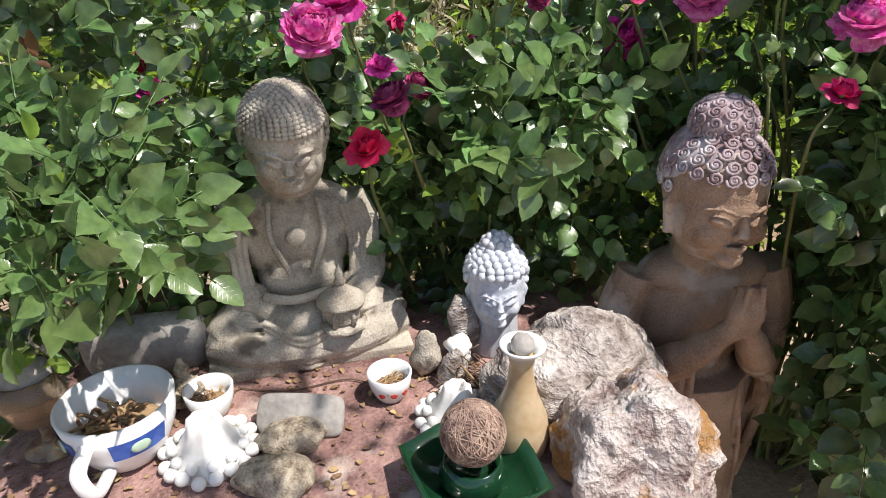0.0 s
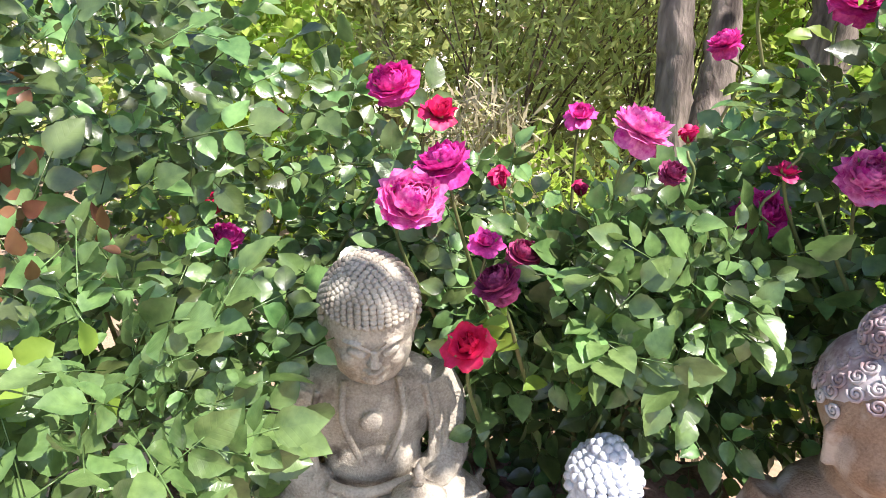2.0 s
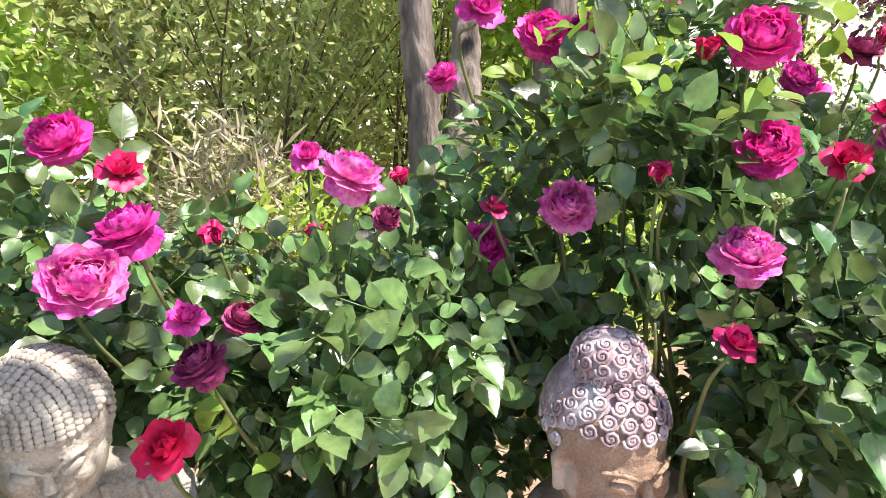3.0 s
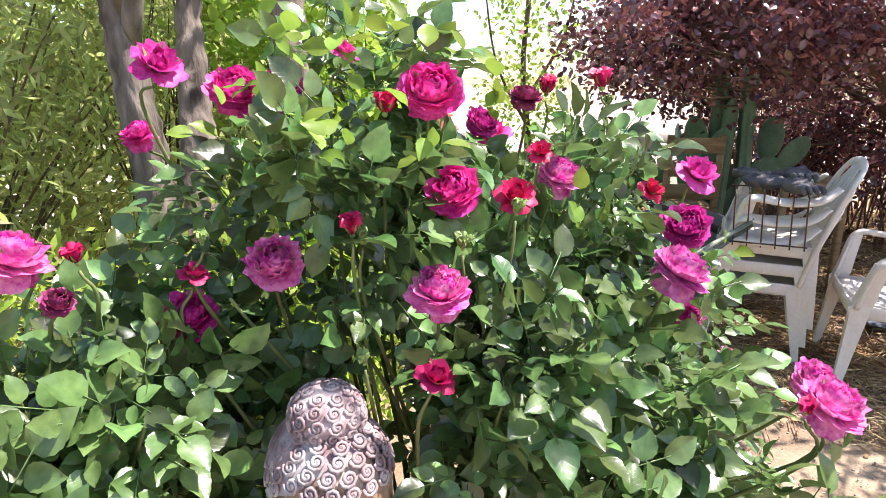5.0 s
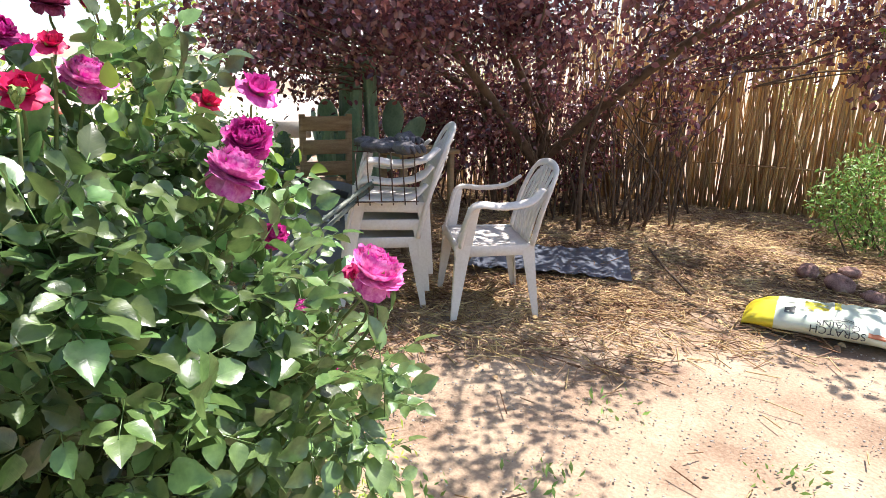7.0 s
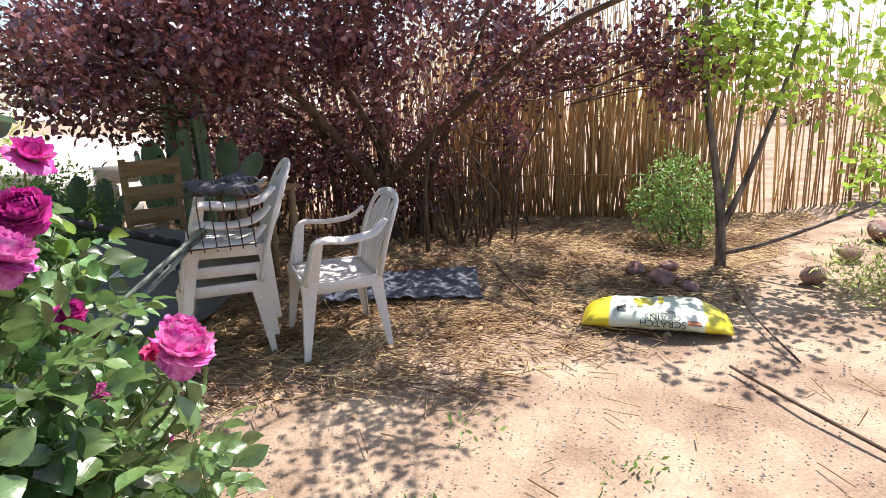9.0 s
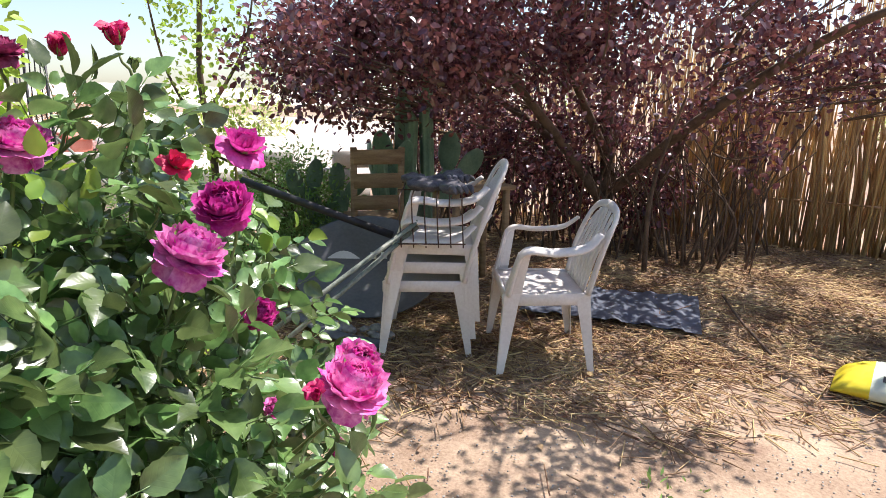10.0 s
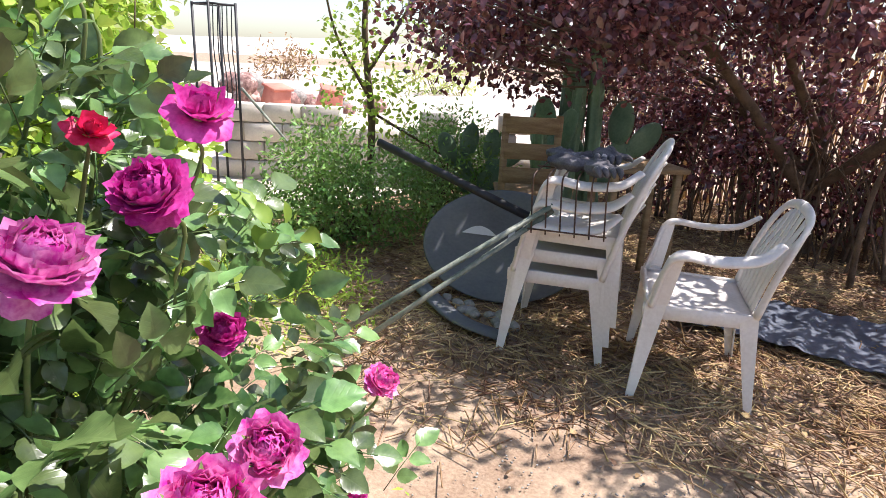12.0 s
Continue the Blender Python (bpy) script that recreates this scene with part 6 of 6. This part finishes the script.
def build_yard():
    # satellite dish lying against the stack
    t = thing("satellite_dish", "grey satellite dish with a worn white print, leaning on edge", "dish", Matrix.Translation((3.50, 2.60, 0.30)) @ pose(0, 0, 0, 62, 0, -52) @ Matrix.Diagonal((1.25, 0.88, 1, 1)))
    part("reflector", Shape().lathe([(0.002, -0.060), (0.15, -0.050), (0.28, -0.022), (0.37, 0.010), (0.375, 0.016), (0.365, 0.016), (0.27, -0.014), (0.15, -0.041), (0.002, -0.050)], n=48), DISH, t)
    v = [(-0.20 + 0.16 * u, 0.07 + w * (0.055 * math.sin(math.pi * u) + 0.004), -0.020 - 0.022 * u) for u in np.linspace(0, 1, 9) for w in (0, 1)]
    part("printed_swoosh", Shape().add(v, [(2 * i, 2 * i + 2, 2 * i + 3, 2 * i + 1) for i in range(8)]), WHITE_PRINT, t, "white printed swoosh")
    for k in range(4):
        part("printed_bar", Shape().box((0.03 + 0.055 * k, 0.09, -0.036 + 0.004 * k), (0.030, 0.050, 0.004)), WHITE_PRINT, t, "white printed bar")
    # pipes
    thing("black_pole", "long black plastic pipe propped on the dish", "pipe", shape=Shape().tube([(2.945, 3.06, 0.862), (3.24, 2.20, 0.595)], 0.022, n=14), mat=BLACK_PIPE)
    for a, b in (((2.60, 2.20, 0.385), (3.05, 1.90, 0.735)), ((2.66, 2.14, 0.375), (3.09, 1.93, 0.70))):
        d = (np.array(a) - np.array(b))
        foot = np.array(b) + d * (b[2] / -d[2])
        thing("metal_pipe", "old green-grey metal pipe leaning on the chairs", "pipe", group="leaning pipes", shape=Shape().tube([foot, b], 0.012, n=10), mat=OLD_PIPE)
    # bent edging strip with stones behind it
    ob = thing("edging_strip", "dark grey rubber garden edging curving round stones", "edging", shape=Shape().tube(curve([(3.16, 2.95, 0.045), (3.05, 2.65, 0.05), (2.98, 2.35, 0.05), (3.02, 2.10, 0.05)], 6), 0.055, n=8, flat=0.25), mat=DISH)
    for k in range(14):
        rock("grey pebble behind the edging strip", (3.16 + rng.normal(0, 0.05), 2.2 + 0.045 * k, 0.02), rng.uniform(0.05, 0.10, 3) * (1, 1, 0.7), STONE, k, 0.12, (0, 0, 40 * k), "stone", "stone", 14)
    # corrugated sheet on the straw
    v, f, nx, ny = [], [], 49, 5
    for low in (0, 1):
        for j in range(ny):
            for i in range(nx):
                u, w = i / (nx - 1), j / (ny - 1)
                rib = 0.014 * max(0, math.sin(2 * math.pi * 6 * u)) ** 0.5
                v.append((-0.54 + 1.08 * u, -0.36 + 0.72 * w, rib + 0.012 * math.sin(3 * w + 4 * u) - 0.003 * low))
    k = nx * ny
    f = [(j * nx + i, j * nx + i + 1, (j + 1) * nx + i + 1, (j + 1) * nx + i) for j in range(ny - 1) for i in range(nx - 1)]
    f += [tuple(k + q for q in reversed(t4)) for t4 in f]
    thing("corrugated_sheet", "blue-grey ribbed metal sheet lying on the straw", "metal sheet", pose(4.44, 1.32, 0.038, 0, 0, -77), shape=Shape().add(v, f), mat=TIN)
    # wooden ladder-back chair
    t = thing("wooden_chair", "old wooden ladder-back chair by the cactus", "chair", pose(4.12, 3.02, 0, 0, 0, -42))
    for x in (-0.17, 0.17):
        part("back_post", Shape().box((x, -0.06, 0.50), (0.045, 0.03, 1.0), turned(5, 0, 0), 0.2), WOOD, t)
        part("leg", Shape().box((x, 0.36, 0.22), (0.04, 0.04, 0.44), None, 0.2), WOOD, t)
    for z in (0.93, 0.76, 0.60):
        part("slat", Shape().box((0, -0.075 - (z - 0.5) * 0.087 + 0.005, z), (0.34, 0.018, 0.105), turned(5, 0, 0), 0.3), WOOD, t)
    part("seat", Shape().box((0, 0.16, 0.45), (0.40, 0.44, 0.03), None, 0.3), WOOD, t)
    # low table frame behind the stack
    t = thing("side_table", "small weathered wooden table under the plum tree", "table", pose(4.35, 2.35, 0, 0, 0, -30))
    part("tabletop", Shape().box((0, 0, 0.74), (0.5, 0.4, 0.03), None, 0.3), WOOD, t)
    for x in (-0.2, 0.2):
        for y in (-0.15, 0.15):
            part("leg", Shape().box((x, y, 0.362), (0.04, 0.04, 0.724), None, 0.2), WOOD, t)
    # cacti
    def prickly(x, y, seed, h):
        r = random.Random(seed)
        c = thing("prickly_pear", "grey-green prickly pear cactus with flat oval pads", "cactus", pose(x, y, 0, 0, 0, 40 * seed), "cacti")
        def pad(p, tilt, spin, size, depth):
            m = Matrix.Translation(p) @ pose(0, 0, 0, 0, tilt, spin)
            part("pad", Shape().ball((0, 0, size * 0.9), (size * 0.58, size * 0.13, size), n=18, k=12), CACTUS, c, m=m)
            if depth:
                for s in (-1, 1):
                    tip = m @ Vector((s * size * 0.30, 0, size * 1.68))
                    pad(tip, tilt + s * r.uniform(15, 35), spin + r.uniform(-50, 50), size * r.uniform(0.75, 0.95), depth - 1)
        pad(Vector((0, 0, 0)), 0, 0, h, 2)
    prickly(4.75, 3.45, 1, 0.24)
    prickly(5.1, 3.25, 2, 0.26)
    prickly(4.35, 3.75, 3, 0.19)
    for x, y, h, r, lean in ((4.72, 3.18, 1.25, 0.045, 4), (4.95, 3.1, 1.65, 0.05, -3), (4.82, 3.32, 1.45, 0.055, 2), (4.55, 3.25, 0.95, 0.045, -5)):
        s = Shape()
        n, rows, v = 24, 14, []
        for i in range(rows + 1):
            z = h * i / rows
            k = r * (math.sqrt(max(0.02, 1 - max(0, (z - h + r) / r) ** 2)))
            v += [(k * (1 + 0.18 * math.cos(6 * a)) * math.cos(a), k * (1 + 0.18 * math.cos(6 * a)) * math.sin(a), z) for a in np.linspace(0, 2 * math.pi, n, endpoint=False)]
        f = [(i * n + j, i * n + (j + 1) % n, (i + 1) * n + (j + 1) % n, (i + 1) * n + j) for i in range(rows) for j in range(n)] + [tuple(rows * n + j for j in range(n))]
        thing("column_cactus", "ribbed grey-green column cactus", "cactus", pose(x, y, -0.01, 0, lean, 0), "cacti", shape=s.add(v, f), mat=CACTUS)
    # feed bag
    build_bag()
    # stones and sticks on the dirt
    for k, (x, y, s) in enumerate(((4.95, -0.30, 0.17), (4.72, -0.46, 0.20), (4.55, -0.62, 0.14), (5.05, -0.55, 0.15), (4.85, -1.45, 0.2), (5.5, -1.9, 0.22), (6.2, -2.4, 0.3))):
        rock("reddish-brown field stone on the dirt", (x, y, s * 0.25), (s, s * 0.8, s * 0.6), SLAB, 40 + k, 0.15, (0, 0, 30 * k), "stone", "stone", 18)
    for a, b, r in (((2.55, -1.05, 0.02), (3.3, -0.62, 0.025), 0.008), ((4.1, 0.35, 0.03), (5.1, 0.75, 0.03), 0.008), ((3.4, -0.95, 0.02), (4.6, -0.9, 0.02), 0.006)):
        mid = (np.array(a) + np.array(b)) / 2 + (0.02, 0.03, 0.005)
        thing("fallen_stick", "dry grey-brown stick lying on the dirt", "stick", group="sticks", shape=Shape().tube(curve([a, mid, b], 5), r, n=7), mat=TWIG)


def build_bag():
    """A filled feed sack lying flat: a pillow with gathered ends."""
    t = thing("feed_bag", "yellow and pale green sack of scratch grains on the straw", "bag", pose(3.89, -0.34, 0.0, 0, 0, -5))
    half, wide, high = 0.40, 0.19, 0.155
    def skin(u, w, lift=0.0):
        end = max(0.0, 1 - abs(u) ** 6)
        wob = 0.020 * noise.noise(Vector((u * 3, w * 2, 1.3))) + 0.012 * noise.noise(Vector((u * 9, w * 5, 4)))
        x = wide * (0.70 + 0.30 * end) * math.cos(w) + wob * 0.4
        z = high * (0.30 + 0.70 * end) * (0.9 if u > 0 else 1.0 + 0.25 * u) * (1 + math.sin(w)) / 2 + wob * (0.3 + 0.7 * end) * (0.5 + 0.5 * math.sin(w))
        q = 1 + lift
        return (x * q, half * u, max(0.002, z + 0.003) * q)
    def band(u0, u1, nu, w0, w1, nw, lift=0.0):
        v = [skin(u0 + (u1 - u0) * i / nu, w0 + (w1 - w0) * j / nw, lift) for i in range(nu + 1) for j in range(nw + 1)]
        k = nw + 1
        return Shape().add(v, [(i * k + j, i * k + j + 1, (i + 1) * k + j + 1, (i + 1) * k + j) for i in range(nu) for j in range(nw)])
    whole = 2 * math.pi
    part("sack", band(-0.62, 0.62, 30, 0, whole, 28), BAG_WHITE, t)
    part("sack_end", band(-1.0, -0.62, 12, 0, whole, 28), BAG_YELLOW, t, "yellow printed sack end")
    part("sack_end", band(0.62, 1.0, 12, 0, whole, 28), BAG_YELLOW, t, "yellow printed sack end")
    part("printed_wave", band(-0.10, 0.30, 12, 1.35, 2.0, 8, 0.014), BAG_YELLOW, t, "yellow printed wave")
    part("printed_shape", band(-0.58, -0.40, 8, 2.6, 3.0, 6, 0.016), BAG_RED, t, "russet printed patch")
    part("printed_shape", band(0.40, 0.52, 6, 2.15, 2.5, 6, 0.016), BAG_INK, t, "dark printed patch")
    for word, w in (("SCRATCH", 3.12), ("GRAINS", 2.74)):
        c = bpy.data.curves.new("lettering", "FONT")
        c.body, c.size, c.align_x, c.align_y, c.extrude = word, 0.054, "CENTER", "CENTER", 0.0006
        c.materials.append(BAG_INK)
        ob = new("lettering", c)
        ob.parent = t
        p, q = Vector(skin(-0.08, w - 0.12)), Vector(skin(-0.08, w + 0.12))
        up = (q - p).normalized()
        out = Vector((0, 1, 0)).cross(up)
        m = Matrix((Vector((0, 1, 0)), up, out)).transposed().to_4x4()
        ob.matrix_basis = Matrix.Translation((p + q) / 2 + out * 0.013) @ m
    for k in range(2):
        part("printed_line", band(-0.25, 0.08, 8, 2.42 - 0.07 * k, 2.445 - 0.07 * k, 1, 0.016), BAG_INK, t, "line of small dark print")


def build_far():
    # pale block wall
    wall = thing("block_wall", "low wall of pale concrete blocks in glaring sun", "wall", kind="structure", m=pose(3.55, 6.7, 0.02, 0, 0, -42))
    data = Shape().box((0, 0, 0), (0.39, 0.19, 0.185), None, 0.12).data("block", BLOCK)
    for row in range(4):
        for k in range(8):
            if row == 3 and k in (3, 4, 6):
                continue
            link_part("block", data, wall, m=pose(0.40 * k + (0.2 if row % 2 else 0), rng.normal(0, 0.008), 0.095 + 0.195 * row, 0, 0, rng.normal(0, 1)))
    # iron trellis tower
    t = thing("iron_trellis", "tall black wrought-iron garden trellis", "trellis", pose(3.36, 6.4, 0, 0, 0, 10))
    for x in (-0.14, 0.14):
        for y in (-0.14, 0.14):
            part("post", Shape().tube([(x, y, 0), (x, y, 1.72)], 0.013, n=8), BLACK_PIPE, t)
    for z in (0.75, 1.70):
        part("hoop", Shape().tube([(-0.14, -0.14, z), (0.14, -0.14, z), (0.14, 0.14, z), (-0.14, 0.14, z), (-0.14, -0.14, z)], 0.011, n=6), BLACK_PIPE, t)
    for k in range(5):
        x = -0.095 + 0.048 * k
        part("bar", Shape().tube(curve([(x, -0.14, 0.75), (x + 0.012, -0.14, 1.0), (x - 0.012, -0.14, 1.3), (x, -0.14, 1.7)], 6), 0.006, n=6), BLACK_PIPE, t)
    # red tubs and rubble
    for k, (x, y, rz) in enumerate(((6.9, 12.6, 10), (7.9, 12.2, -20))):
        t = thing("red_tub", "faded red plastic tub tipped beside a rubble heap", "tub", pose(x, y, 0.02, 14, 10 * k, rz), "red tubs")
        part("body", Shape().box((0, 0, 0.30), (0.52, 0.45, 0.58), None, 0.15, taper=0.85), RED_TUB, t)
        part("rim", Shape().box((0, 0, 0.60), (0.50, 0.43, 0.05), None, 0.3), RED_TUB, t)
    for k in range(26):
        s = rng.uniform(0.25, 0.6)
        x, y = 6.9 + rng.normal(0, 1.3), 13.8 + rng.normal(0, 0.5)
        rock("brown field stone in a distant heap", (x, y, s * 0.3 + rng.uniform(0, 0.5) * (abs(x - 6.9) < 1.2)), (s, s, s * 0.8), SLAB if k % 3 else STONE, 60 + k, 0.15, (0, 0, 20 * k), "stone", "stone", 14)
    t = thing("patio_table", "low grey metal frame table in the glare", "table", pose(4.75, 7.9, 0, 0, 0, -30))
    part("tabletop", Shape().box((0, 0, 0.62), (0.9, 0.5, 0.03), None, 0.3), TIN, t)
    for x in (-0.4, 0.4):
        for y in (-0.2, 0.2):
            part("leg", Shape().tube([(x, y, 0), (x, y, 0.61)], 0.015, n=8), TIN, t)
    thing("leaning_rail", "thin grey rail leaning from the trellis to the ground", "rail", shape=Shape().tube([(3.55, 6.3, 0.95), (4.15, 5.75, 0.02)], 0.014, n=7), mat=OLD_PIPE)
    # far dry scrub
    for k in range(9):
        a = radians(88 - 13 * k)
        d = rng.uniform(22, 38)
        x, y = d * math.cos(a), d * math.sin(a)
        shrub("distant dry scrub bush", (x, y, 0), [((x, y, 0.7), (1.6, 1.6, 0.9), 1)], 700, 0.28, WILLOW if k % 2 else LITTER, 6, name="scrub_bush", category="bush", spread=0.3, r=0.03)


build_ground()
build_straw()
build_seated()
build_standing()
build_white_head()
build_altar()
build_roses()
build_plum()
build_background()
build_chairs()
build_yard()
build_far()
build_fence()
